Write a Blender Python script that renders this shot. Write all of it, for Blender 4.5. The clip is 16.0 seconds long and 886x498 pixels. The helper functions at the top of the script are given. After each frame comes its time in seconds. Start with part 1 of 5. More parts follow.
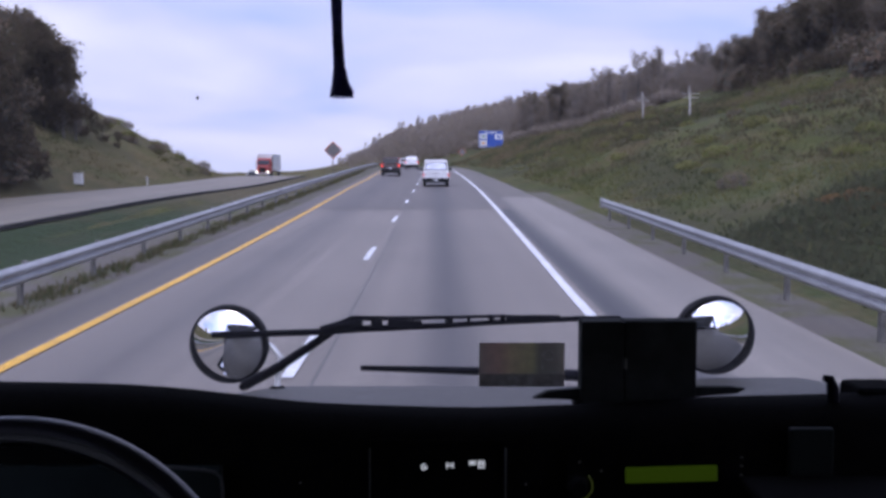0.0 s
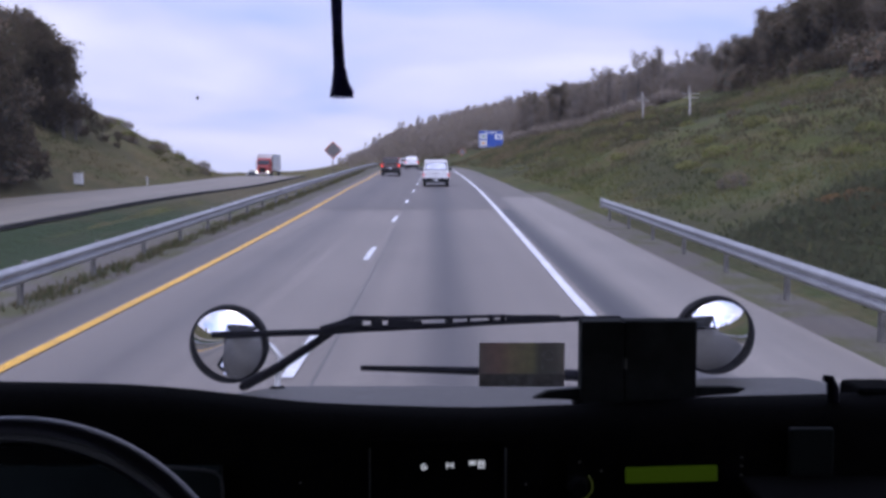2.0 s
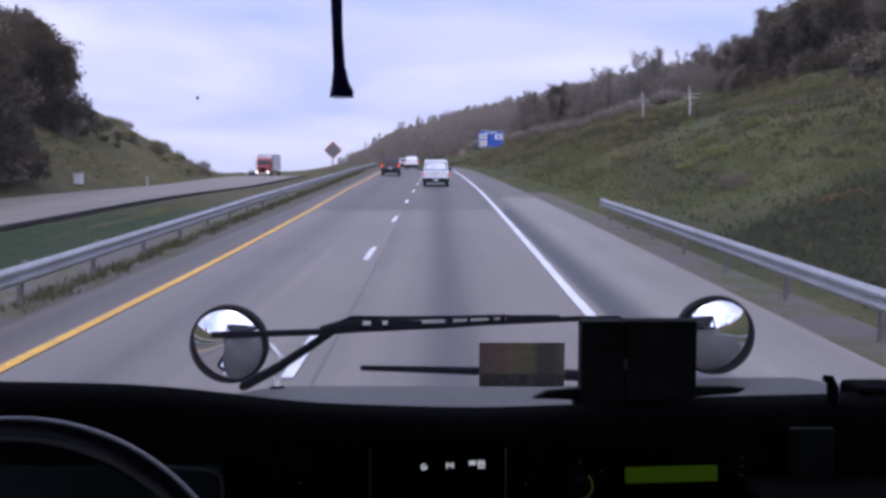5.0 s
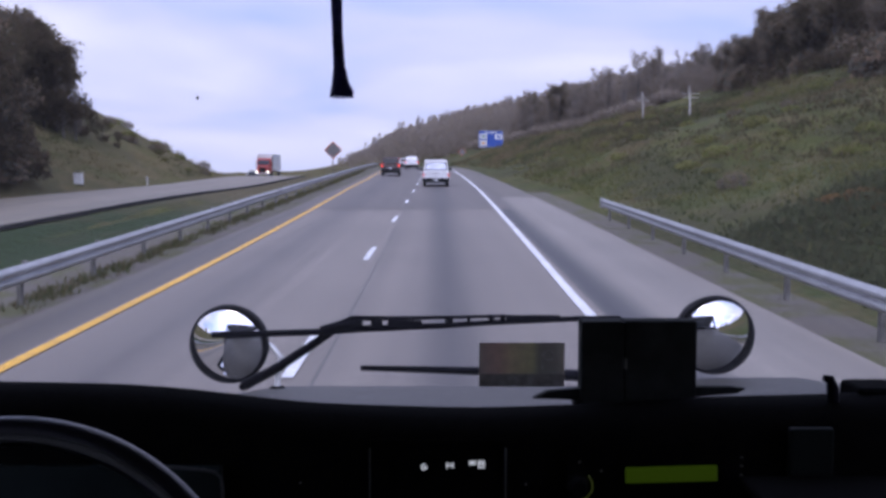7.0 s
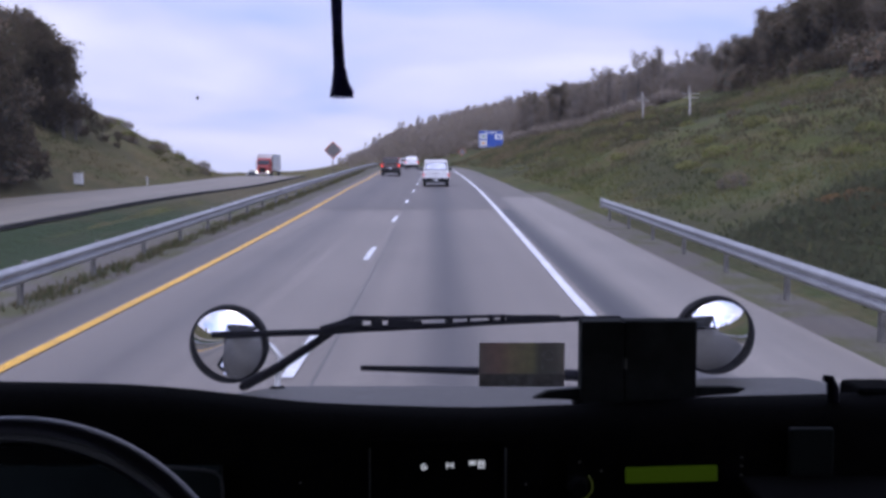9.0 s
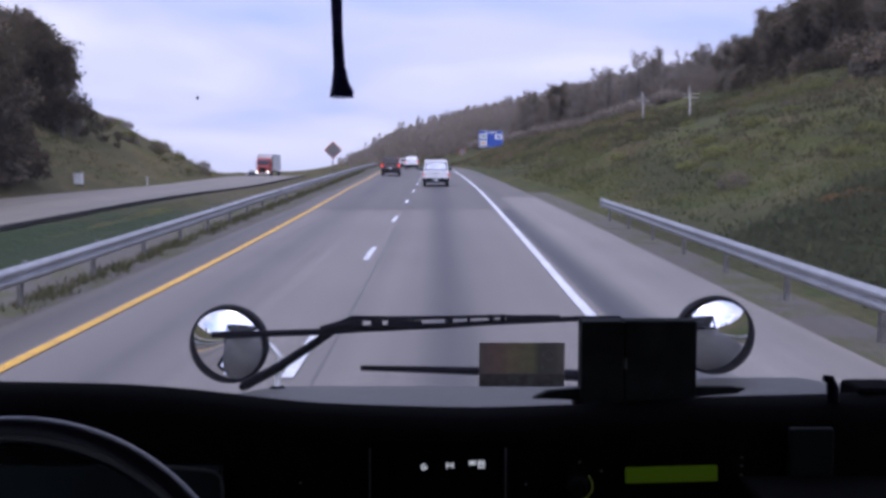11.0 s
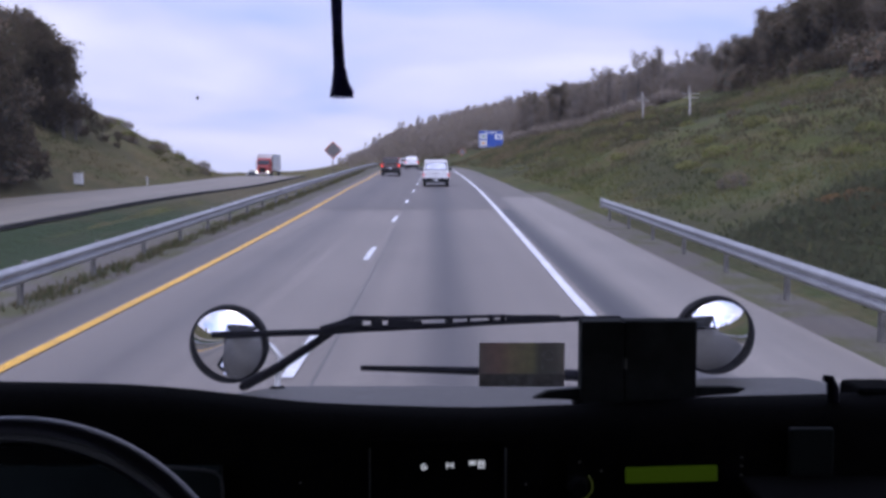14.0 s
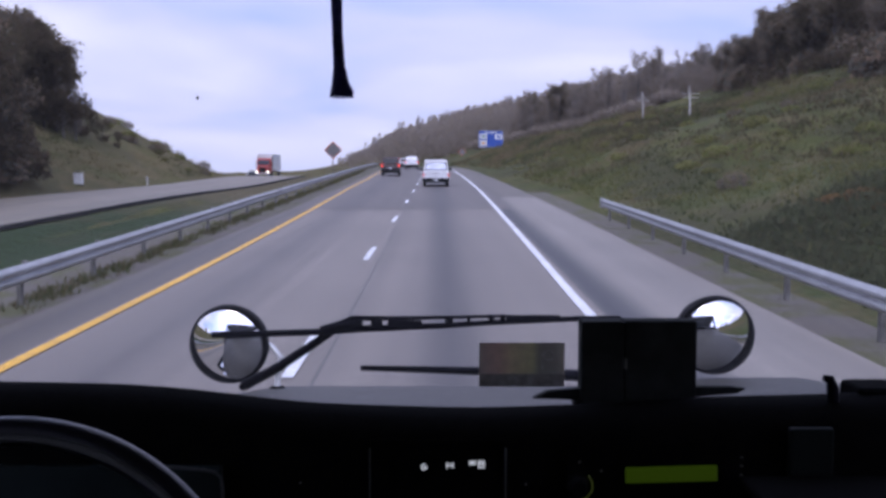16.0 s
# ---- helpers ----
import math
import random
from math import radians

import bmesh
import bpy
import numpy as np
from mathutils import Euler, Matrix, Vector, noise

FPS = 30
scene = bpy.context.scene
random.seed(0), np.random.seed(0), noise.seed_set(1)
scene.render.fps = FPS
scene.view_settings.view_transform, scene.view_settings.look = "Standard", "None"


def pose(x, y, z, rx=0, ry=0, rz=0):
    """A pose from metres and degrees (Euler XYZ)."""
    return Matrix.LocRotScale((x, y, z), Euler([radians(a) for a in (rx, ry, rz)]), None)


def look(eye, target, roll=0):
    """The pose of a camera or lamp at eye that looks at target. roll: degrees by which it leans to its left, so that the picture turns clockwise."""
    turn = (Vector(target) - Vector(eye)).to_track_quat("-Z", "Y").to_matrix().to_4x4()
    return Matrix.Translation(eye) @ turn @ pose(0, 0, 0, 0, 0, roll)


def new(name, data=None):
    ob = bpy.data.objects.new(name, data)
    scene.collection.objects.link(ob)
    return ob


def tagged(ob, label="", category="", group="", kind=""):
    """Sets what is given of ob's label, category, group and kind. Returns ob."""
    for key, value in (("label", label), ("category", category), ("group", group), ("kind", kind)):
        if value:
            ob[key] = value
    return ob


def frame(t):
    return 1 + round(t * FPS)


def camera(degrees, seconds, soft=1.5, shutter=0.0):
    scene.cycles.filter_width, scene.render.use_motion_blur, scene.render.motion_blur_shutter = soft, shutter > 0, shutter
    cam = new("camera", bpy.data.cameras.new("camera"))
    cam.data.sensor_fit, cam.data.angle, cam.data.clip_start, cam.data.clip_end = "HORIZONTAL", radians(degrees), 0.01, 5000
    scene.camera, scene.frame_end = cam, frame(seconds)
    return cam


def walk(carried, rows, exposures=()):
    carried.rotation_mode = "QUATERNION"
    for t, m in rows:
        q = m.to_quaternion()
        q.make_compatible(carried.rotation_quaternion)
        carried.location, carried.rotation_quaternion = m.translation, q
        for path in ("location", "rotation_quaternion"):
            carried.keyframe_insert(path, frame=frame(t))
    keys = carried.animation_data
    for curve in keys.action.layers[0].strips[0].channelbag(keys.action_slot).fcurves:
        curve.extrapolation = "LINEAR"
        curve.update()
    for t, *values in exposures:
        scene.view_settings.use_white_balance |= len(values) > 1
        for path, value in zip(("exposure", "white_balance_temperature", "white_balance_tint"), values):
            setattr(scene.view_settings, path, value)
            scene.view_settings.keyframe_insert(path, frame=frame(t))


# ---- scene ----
# ---------------- camera ----------------
HFOV = 47.07
EYE = (0.0, 0.0, 2.54)
cam = camera(HFOV, 16.0, soft=3.2)
ROLL = 0.0
walk(cam, [
    (0.0, pose(*EYE, 85.71, ROLL, 0.0)),
    (4.0, pose(*EYE, 85.71, ROLL, 0.0)),
    (8.0, pose(*EYE, 85.71, ROLL, 0.0)),
    (12.0, pose(*EYE, 85.71, ROLL, 0.0)),
    (16.0, pose(*EYE, 85.71, ROLL, 0.0)),
], [(0.0, 0.0), (16.0, 0.0)])

# ---------------- world and sun ----------------
SUN_ELEV, SUN_AZ = 55.0, 199.0
world = bpy.data.worlds.new("world")
scene.world = world
world.use_nodes = True
wt = world.node_tree
wt.nodes.clear()


def wnode(kind, **values):
    n = wt.nodes.new(kind)
    for k, v in values.items():
        n.inputs[k].default_value = v
    return n


def wmath(op, a, b):
    n = wt.nodes.new("ShaderNodeMath")
    n.operation = op
    for i, s in enumerate((a, b)):
        if isinstance(s, (int, float)):
            n.inputs[i].default_value = s
        else:
            wt.links.new(s, n.inputs[i])
    return n.outputs[0]


sky = wt.nodes.new("ShaderNodeTexSky")
sky.sky_type, sky.sun_disc = "NISHITA", False
sky.sun_elevation, sky.sun_rotation = radians(SUN_ELEV), radians(SUN_AZ)
sky.air_density, sky.dust_density = 1.0, 2.0
coord = wt.nodes.new("ShaderNodeTexCoord")
split = wt.nodes.new("ShaderNodeSeparateXYZ")
wt.links.new(coord.outputs["Generated"], split.inputs[0])
up = wmath("MAXIMUM", split.outputs[2], 0.0)
low = wmath("ADD", up, 0.16)
join = wt.nodes.new("ShaderNodeCombineXYZ")
wt.links.new(wmath("DIVIDE", split.outputs[0], low), join.inputs[0])
wt.links.new(wmath("DIVIDE", split.outputs[1], low), join.inputs[1])
clouds = wnode("ShaderNodeTexNoise", Scale=0.75, Detail=4.0, Roughness=0.45, Distortion=0.3)
wt.links.new(join.outputs[0], clouds.inputs["Vector"])
ramp = wt.nodes.new("ShaderNodeValToRGB")
ramp.color_ramp.elements[0].position, ramp.color_ramp.elements[0].color = 0.36, (0.408, 0.51, 0.95, 1)
ramp.color_ramp.elements[1].position, ramp.color_ramp.elements[1].color = 0.64, (0.80, 0.79, 1.08, 1)
mid = ramp.color_ramp.elements.new(0.5)
mid.color = (0.62, 0.64, 1.0, 1)
wt.links.new(clouds.outputs[0], ramp.inputs[0])
cloud_bg = wt.nodes.new("ShaderNodeBackground")
haze = wt.nodes.new("ShaderNodeMix")
haze.data_type = "RGBA"
haze.inputs[7].default_value = (0.685, 0.69, 1.0, 1)
wt.links.new(wmath("MULTIPLY", wmath("MAXIMUM", wmath("SUBTRACT", 1.0, wmath("DIVIDE", up, 0.07)), 0.0), 0.85), haze.inputs[0])
wt.links.new(ramp.outputs[0], haze.inputs[6])
wt.links.new(haze.outputs[2], cloud_bg.inputs[0])
# an overcast sky is brighter overhead than at the horizon
# and brighter round the veiled sun behind the truck
veil = wmath("POWER", wmath("MAXIMUM", wmath("MULTIPLY", split.outputs[1], -1.0), 0.0), 1.5)
wt.links.new(wmath("ADD", wmath("ADD", wmath("MULTIPLY", wmath("POWER", up, 1.5), 0.8), 1.20), wmath("MULTIPLY", veil, 1.5)), cloud_bg.inputs[1])
sky_bg = wt.nodes.new("ShaderNodeBackground")
sky_bg.inputs[1].default_value = 0.05
wt.links.new(sky.outputs[0], sky_bg.inputs[0])
both = wt.nodes.new("ShaderNodeMixShader")
both.inputs[0].default_value = 0.93
out = wt.nodes.new("ShaderNodeOutputWorld")
wt.links.new(sky_bg.outputs[0], both.inputs[1])
wt.links.new(cloud_bg.outputs[0], both.inputs[2])
wt.links.new(both.outputs[0], out.inputs[0])

sun_data = bpy.data.lights.new("sun", "SUN")
sun_data.energy, sun_data.angle, sun_data.color = 0.5, radians(25), (1.0, 0.92, 0.82)
sun = new("sun", sun_data)
sun.matrix_world = look((0, -30, 60), (14, 10, 0))

# ---------------- materials ----------------


class Mat:
    """A node material, with short ways to add nodes."""

    def __init__(self, name, rough=0.6, metal=0.0, color=None, spec=0.5):
        self.m = bpy.data.materials.new(name)
        self.m.use_nodes = True
        self.t = self.m.node_tree
        self.b = self.t.nodes["Principled BSDF"]
        self.b.inputs["Roughness"].default_value = rough
        self.b.inputs["Metallic"].default_value = metal
        self.b.inputs["Specular IOR Level"].default_value = spec
        if color:
            self.b.inputs["Base Color"].default_value = (*color, 1)
        self.tc = self.t.nodes.new("ShaderNodeTexCoord")

    def link(self, a, b):
        self.t.links.new(a, b)

    def noise(self, scale, detail=4, space="Object", stretch=(1, 1, 1), rough=0.55, src=None):
        mp = self.t.nodes.new("ShaderNodeMapping")
        mp.inputs["Scale"].default_value = stretch
        self.link(src or self.tc.outputs[space], mp.inputs[0])
        n = self.t.nodes.new("ShaderNodeTexNoise")
        n.inputs["Scale"].default_value, n.inputs["Detail"].default_value = scale, detail
        n.inputs["Roughness"].default_value = rough
        self.link(mp.outputs[0], n.inputs["Vector"])
        return n.outputs[0]

    def ramp(self, fac, *stops):
        r = self.t.nodes.new("ShaderNodeValToRGB")
        e = r.color_ramp.elements
        while len(e) < len(stops):
            e.new(0.5)
        for el, (p, c) in zip(e, stops):
            el.position = p
            el.color = (*c, 1) if isinstance(c, tuple) else (c, c, c, 1)
        self.link(fac, r.inputs[0])
        return r.outputs[0]

    def mix(self, fac, a, b, mode="MIX"):
        n = self.t.nodes.new("ShaderNodeMix")
        n.data_type, n.blend_type = "RGBA", mode
        for i, s in ((0, fac), (6, a), (7, b)):
            if isinstance(s, (int, float)):
                n.inputs[i].default_value = s
            elif isinstance(s, tuple):
                n.inputs[i].default_value = (*s, 1)
            else:
                self.link(s, n.inputs[i])
        return n.outputs[2]

    def math(self, op, a, b=0.0, c=0.0):
        n = self.t.nodes.new("ShaderNodeMath")
        n.operation = op
        for i, s in enumerate((a, b, c)):
            if isinstance(s, (int, float)):
                n.inputs[i].default_value = s
            else:
                self.link(s, n.inputs[i])
        return n.outputs[0]

    def color(self, s):
        self.link(s, self.b.inputs["Base Color"])

    def bump(self, h, strength=0.3, dist=0.02):
        n = self.t.nodes.new("ShaderNodeBump")
        n.inputs["Strength"].default_value, n.inputs["Distance"].default_value = strength, dist
        self.link(h, n.inputs["Height"])
        self.link(n.outputs[0], self.b.inputs["Normal"])

    def rough(self, fac, lo, hi):
        n = self.t.nodes.new("ShaderNodeMapRange")
        n.inputs[3].default_value, n.inputs[4].default_value = lo, hi
        self.link(fac, n.inputs[0])
        self.link(n.outputs[0], self.b.inputs["Roughness"])

    def uv(self):
        n = self.t.nodes.new("ShaderNodeUVMap")
        n.uv_map = "lane"
        s = self.t.nodes.new("ShaderNodeSeparateXYZ")
        self.link(n.outputs[0], s.inputs[0])
        return n.outputs[0], s.outputs[0], s.outputs[1]

    def random(self):
        return self.t.nodes.new("ShaderNodeObjectInfo").outputs["Random"]

    def island(self):
        return self.t.nodes.new("ShaderNodeNewGeometry").outputs["Random Per Island"]


def worn(name, c, rough=0.5, metal=0.0, scale=8.0, vary=0.25, bump=0.1, spec=0.5):
    """A plain surface with grain and large stains."""
    k = Mat(name, rough, metal, spec=spec)
    a, b = k.noise(scale, 5), k.noise(scale * 0.12, 3)
    lo, hi = tuple(v * (1 - vary) for v in c), tuple(min(v * (1 + vary), 1) for v in c)
    k.color(k.mix(k.ramp(b, (0.3, 0.75), (0.7, 1.0)), (0, 0, 0), k.ramp(a, (0.3, lo), (0.7, hi))))
    k.rough(a, max(rough - 0.12, 0.02), min(rough + 0.12, 1))
    if bump:
        k.bump(k.noise(scale * 5, 3), bump, 0.004)
    return k.m


def glow(name, c, strength):
    k = Mat(name, 0.4, color=tuple(v * 0.3 for v in c))
    k.b.inputs["Emission Color"].default_value = (*c, 1)
    k.b.inputs["Emission Strength"].default_value = strength
    return k.m


def band(k, u, centre, width):
    """1 at the centre of a band along the road, 0 at its edges."""
    d = k.math("DIVIDE", k.math("ABSOLUTE", k.math("SUBTRACT", u, centre)), width)
    return k.math("SMOOTH_MIN", k.math("MAXIMUM", k.math("SUBTRACT", 1.0, d), 0.0), 1.0, 0.2)


def paving(name, lo, hi, bands, joint=None, shine=0.62):
    """Road paving: grain, long wear streaks and oil-dark bands along the lanes."""
    k = Mat(name, shine)
    vec, u, v = k.uv()
    grain = k.noise(9.0, 6, src=vec, rough=0.7)
    streak = k.noise(1.0, 4, src=vec, stretch=(2.2, 0.025, 1))
    patch = k.noise(0.18, 4, src=vec)
    c = k.ramp(grain, (0.25, lo), (0.75, hi))
    c = k.mix(1.0, c, k.ramp(streak, (0.3, 0.80), (0.7, 1.08)), "MULTIPLY")
    c = k.mix(1.0, c, k.ramp(patch, (0.3, 0.88), (0.7, 1.06)), "MULTIPLY")
    for centre, width, depth in bands:
        c = k.mix(k.math("MULTIPLY", band(k, u, centre, width), depth), c, (0.035, 0.034, 0.036))
    if joint:
        for at in joint:
            line = k.math("LESS_THAN", k.math("ABSOLUTE", k.math("SUBTRACT", u, at)), 0.025)
            c = k.mix(k.math("MULTIPLY", line, 0.6), c, (0.05, 0.05, 0.05))
    k.color(c)
    k.rough(grain, shine - 0.1, shine + 0.15)
    k.bump(grain, 0.25, 0.01)
    return k.m


CONCRETE = paving("road_concrete", (0.1481, 0.1282, 0.1080), (0.2371, 0.2063, 0.1707),
                  [(0.12, 0.55, 0.55), (0.12, 1.05, 0.50), (-3.9, 0.6, 0.25), (-3.9, 1.1, 0.30), (-1.25, 0.35, 0.12), (1.5, 0.5, 0.10)], [-1.42, 2.55])
ASPHALT = paving("road_asphalt", (0.0945, 0.0815, 0.0702), (0.1560, 0.1360, 0.1148),
                 [(0.12, 0.55, 0.40), (0.12, 1.05, 0.42), (-3.9, 1.0, 0.35)], [-1.42])
SHOULDER_CONCRETE = paving("shoulder_concrete", (0.1752, 0.1550, 0.1316), (0.2758, 0.2450, 0.2041), [(2.74, 0.70, 1.0), (2.95, 0.42, 0.55)])
SHOULDER_ASPHALT = paving("shoulder_asphalt", (0.0861, 0.0734, 0.0586), (0.1496, 0.1275, 0.0988), [(2.7, 0.6, 0.25), (-5.9, 0.35, 0.4)])
FAR_ROAD = paving("far_road_concrete", (0.1680, 0.1420, 0.1060), (0.2560, 0.2190, 0.1640), [(-18.6, 0.9, 0.2), (-22.6, 0.9, 0.2)])


def ground_mat():
    """Rough autumn grass: lawn-green, lush, straw, rust and low scrub in patches drawn out along the slopes."""
    k = Mat("grass_ground", 0.95, spec=0.12)
    pos = k.tc.outputs["Object"]
    fine = k.noise(3.0, 6, src=pos, rough=0.7)
    tuft = k.noise(0.55, 6, src=pos, stretch=(1, 0.45, 1), rough=0.7)
    brush = k.noise(0.22, 6, src=pos, stretch=(1, 0.5, 1), rough=0.65)
    big = k.noise(0.075, 4, src=pos, stretch=(1.2, 0.45, 1))
    wide = k.noise(0.035, 3, src=pos, stretch=(1.3, 0.5, 1))
    green = k.ramp(fine, (0.25, (0.034, 0.047, 0.015)), (0.75, (0.080, 0.100, 0.032)))
    lush = k.ramp(fine, (0.25, (0.044, 0.050, 0.010)), (0.75, (0.098, 0.102, 0.023)))
    straw = k.ramp(fine, (0.25, (0.088, 0.072, 0.034)), (0.75, (0.172, 0.136, 0.068)))
    rust = k.ramp(fine, (0.25, (0.085, 0.050, 0.022)), (0.75, (0.17, 0.098, 0.042)))
    scrub = k.ramp(fine, (0.25, (0.034, 0.036, 0.015)), (0.75, (0.078, 0.072, 0.032)))
    c = k.mix(k.ramp(wide, (0.42, 0.0), (0.58, 1.0)), green, lush)
    c = k.mix(k.ramp(tuft, (0.46, 0.0), (0.64, 0.8)), c, straw)
    c = k.mix(k.ramp(brush, (0.44, 0.0), (0.58, 0.85)), c, scrub)
    c = k.mix(k.ramp(big, (0.58, 0.0), (0.70, 0.65)), c, rust)
    # the bank across the far carriageway is drier, with straw-coloured grass
    x = k.t.nodes.new("ShaderNodeSeparateXYZ")
    k.link(pos, x.inputs[0])
    dry = k.math("MULTIPLY", k.math("LESS_THAN", x.outputs[0], -25.5), k.ramp(tuft, (0.36, 0.25), (0.64, 0.75)))
    c = k.mix(dry, c, straw)
    k.color(c)
    k.bump(k.noise(1.4, 6, src=pos), 0.9, 0.35)
    return k.m


def median_mat():
    k = Mat("median_grass_green", 0.95, spec=0.12)
    pos = k.tc.outputs["Object"]
    fine = k.noise(3.0, 6, src=pos, rough=0.7)
    tuft = k.noise(0.4, 5, src=pos, stretch=(1, 0.4, 1), rough=0.65)
    wide = k.noise(0.06, 3, src=pos, stretch=(1.6, 0.5, 1))
    c = k.ramp(fine, (0.25, (0.018, 0.030, 0.012)), (0.75, (0.040, 0.060, 0.023)))
    c = k.mix(k.ramp(tuft, (0.52, 0.0), (0.70, 0.6)), c, k.ramp(fine, (0.25, (0.036, 0.036, 0.018)), (0.75, (0.076, 0.068, 0.032))))
    c = k.mix(k.ramp(wide, (0.60, 0.0), (0.72, 0.4)), c, (0.085, 0.078, 0.034))
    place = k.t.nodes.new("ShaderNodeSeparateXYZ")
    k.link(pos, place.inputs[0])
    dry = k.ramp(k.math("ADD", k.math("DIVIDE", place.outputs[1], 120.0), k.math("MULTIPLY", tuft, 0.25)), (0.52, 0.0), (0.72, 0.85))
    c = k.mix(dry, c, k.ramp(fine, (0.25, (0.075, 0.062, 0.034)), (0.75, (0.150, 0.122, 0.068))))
    k.color(c)
    k.bump(k.noise(1.6, 6, src=pos), 0.8, 0.2)
    return k.m


MEDIAN = median_mat()


def gravel_mat():
    k = Mat("verge_gravel", 0.9, spec=0.3)
    pos = k.tc.outputs["Object"]
    a, b = k.noise(14, 6, src=pos, rough=0.7), k.noise(0.8, 4, src=pos)
    c = k.ramp(a, (0.3, (0.078, 0.068, 0.057)), (0.7, (0.165, 0.144, 0.118)))
    k.color(k.mix(k.ramp(b, (0.46, 0.0), (0.6, 0.85)), c, k.ramp(a, (0.3, (0.0540, 0.0600, 0.0210)), (0.7, (0.1188, 0.1150, 0.0420)))))
    k.bump(a, 0.6, 0.03)
    return k.m


def leaf_mat(name, *cols):
    k = Mat(name, 0.8, spec=0.2)
    r = k.island()
    n = len(cols)
    c = k.mix(k.math("MULTIPLY", k.random(), 0.4), k.ramp(r, *[(i / max(n - 1, 1), c) for i, c in enumerate(cols)]), (0.0918, 0.0700, 0.0420))
    k.color(c)
    thin = k.t.nodes.new("ShaderNodeBsdfTranslucent")
    k.link(c, thin.inputs[0])
    mixer = k.t.nodes.new("ShaderNodeMixShader")
    mixer.inputs[0].default_value = 0.5
    k.link(k.b.outputs[0], mixer.inputs[1])
    k.link(thin.outputs[0], mixer.inputs[2])
    k.link(mixer.outputs[0], k.t.nodes["Material Output"].inputs[0])
    return k.m


def brush_mat():
    """Tall grass and brush, whose mix of green, straw and rust changes over the slope."""
    k = Mat("slope_brush", 0.9, spec=0.1)
    r = k.island()
    pos = k.tc.outputs["Object"]
    c = k.ramp(r, (0.0, (0.104, 0.115, 0.041)), (0.25, (0.145, 0.156, 0.049)), (0.5, (0.125, 0.129, 0.049)), (0.75, (0.174, 0.175, 0.059)), (1.0, (0.191, 0.175, 0.076)))
    dry = k.ramp(r, (0.0, (0.151, 0.118, 0.068)), (0.5, (0.190, 0.150, 0.086)), (1.0, (0.161, 0.121, 0.072)))
    c = k.mix(k.ramp(k.noise(0.10, 4, src=pos, stretch=(1, 0.5, 1)), (0.46, 0.0), (0.58, 0.9)), c, dry)
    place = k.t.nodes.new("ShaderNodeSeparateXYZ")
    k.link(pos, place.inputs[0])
    # farther brush is drier straw, also lightened 1.2 times for distance haze
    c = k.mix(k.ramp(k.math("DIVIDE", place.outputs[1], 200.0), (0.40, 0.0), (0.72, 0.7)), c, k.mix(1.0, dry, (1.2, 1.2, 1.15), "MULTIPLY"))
    dark = k.ramp(r, (0.0, (0.057, 0.073, 0.033)), (1.0, (0.090, 0.106, 0.043)))
    c = k.mix(k.ramp(k.noise(0.16, 4, src=pos, stretch=(1.3, 0.7, 1)), (0.47, 0.0), (0.60, 0.85)), c, dark)
    k.color(c)
    thin = k.t.nodes.new("ShaderNodeBsdfTranslucent")
    k.link(c, thin.inputs[0])
    mixer = k.t.nodes.new("ShaderNodeMixShader")
    mixer.inputs[0].default_value = 0.55
    k.link(k.b.outputs[0], mixer.inputs[1])
    k.link(thin.outputs[0], mixer.inputs[2])
    k.link(mixer.outputs[0], k.t.nodes["Material Output"].inputs[0])
    return k.m


def chip_mat():
    """Crushed glass: dull grey and half clear."""
    k = Mat("chipped_glass", 0.4, color=(0.12, 0.12, 0.14))
    clear = k.t.nodes.new("ShaderNodeBsdfTransparent")
    mixer = k.t.nodes.new("ShaderNodeMixShader")
    mixer.inputs[0].default_value = 0.35
    k.link(k.b.outputs[0], mixer.inputs[1])
    k.link(clear.outputs[0], mixer.inputs[2])
    k.link(mixer.outputs[0], k.t.nodes["Material Output"].inputs[0])
    return k.m


GRASS = ground_mat()
BRUSH = brush_mat()
GRAVEL = gravel_mat()
LEAF_A = leaf_mat("leaves_olive_brown", (0.0676, 0.0670, 0.0363), (0.1088, 0.0904, 0.0504), (0.1358, 0.0991, 0.0605), (0.0815, 0.0705, 0.0557))
LEAF_B = leaf_mat("leaves_rust", (0.1750, 0.1388, 0.1037), (0.2705, 0.1928, 0.1234), (0.2067, 0.1928, 0.1433), (0.1430, 0.1439, 0.1284))
LEAF_C = leaf_mat("leaves_grey_twig", (0.2536, 0.2234, 0.1950), (0.3706, 0.3281, 0.2903), (0.2828, 0.2377, 0.1905), (0.3023, 0.2663, 0.1814))
DUSK = leaf_mat("leaves_dusky_brown", (0.2475, 0.2130, 0.1920), (0.3375, 0.2850, 0.2400), (0.3000, 0.2520, 0.1770), (0.3750, 0.3270, 0.2850))
SHRUB = leaf_mat("shrub_leaves", (0.120, 0.150, 0.038), (0.225, 0.245, 0.066), (0.262, 0.236, 0.084), (0.170, 0.160, 0.062))
BLADE = leaf_mat("grass_blades", (0.0496, 0.0696, 0.0211), (0.0992, 0.1114, 0.0370), (0.1587, 0.1206, 0.0634), (0.0744, 0.0835, 0.0317))
BARK = worn("bark", (0.09, 0.078, 0.066), 0.9, scale=6, vary=0.4, bump=0.5)
PALE_BARK = worn("pale_bark", (0.175, 0.158, 0.145), 0.9, scale=6, vary=0.3, bump=0.4)
YELLOW = worn("yellow_road_paint", (0.78, 0.43, 0.045), 0.6, scale=5, vary=0.22, bump=0.2)
WHITE_LINE = worn("white_road_paint", (0.80, 0.80, 0.80), 0.55, scale=5, vary=0.15, bump=0.2)
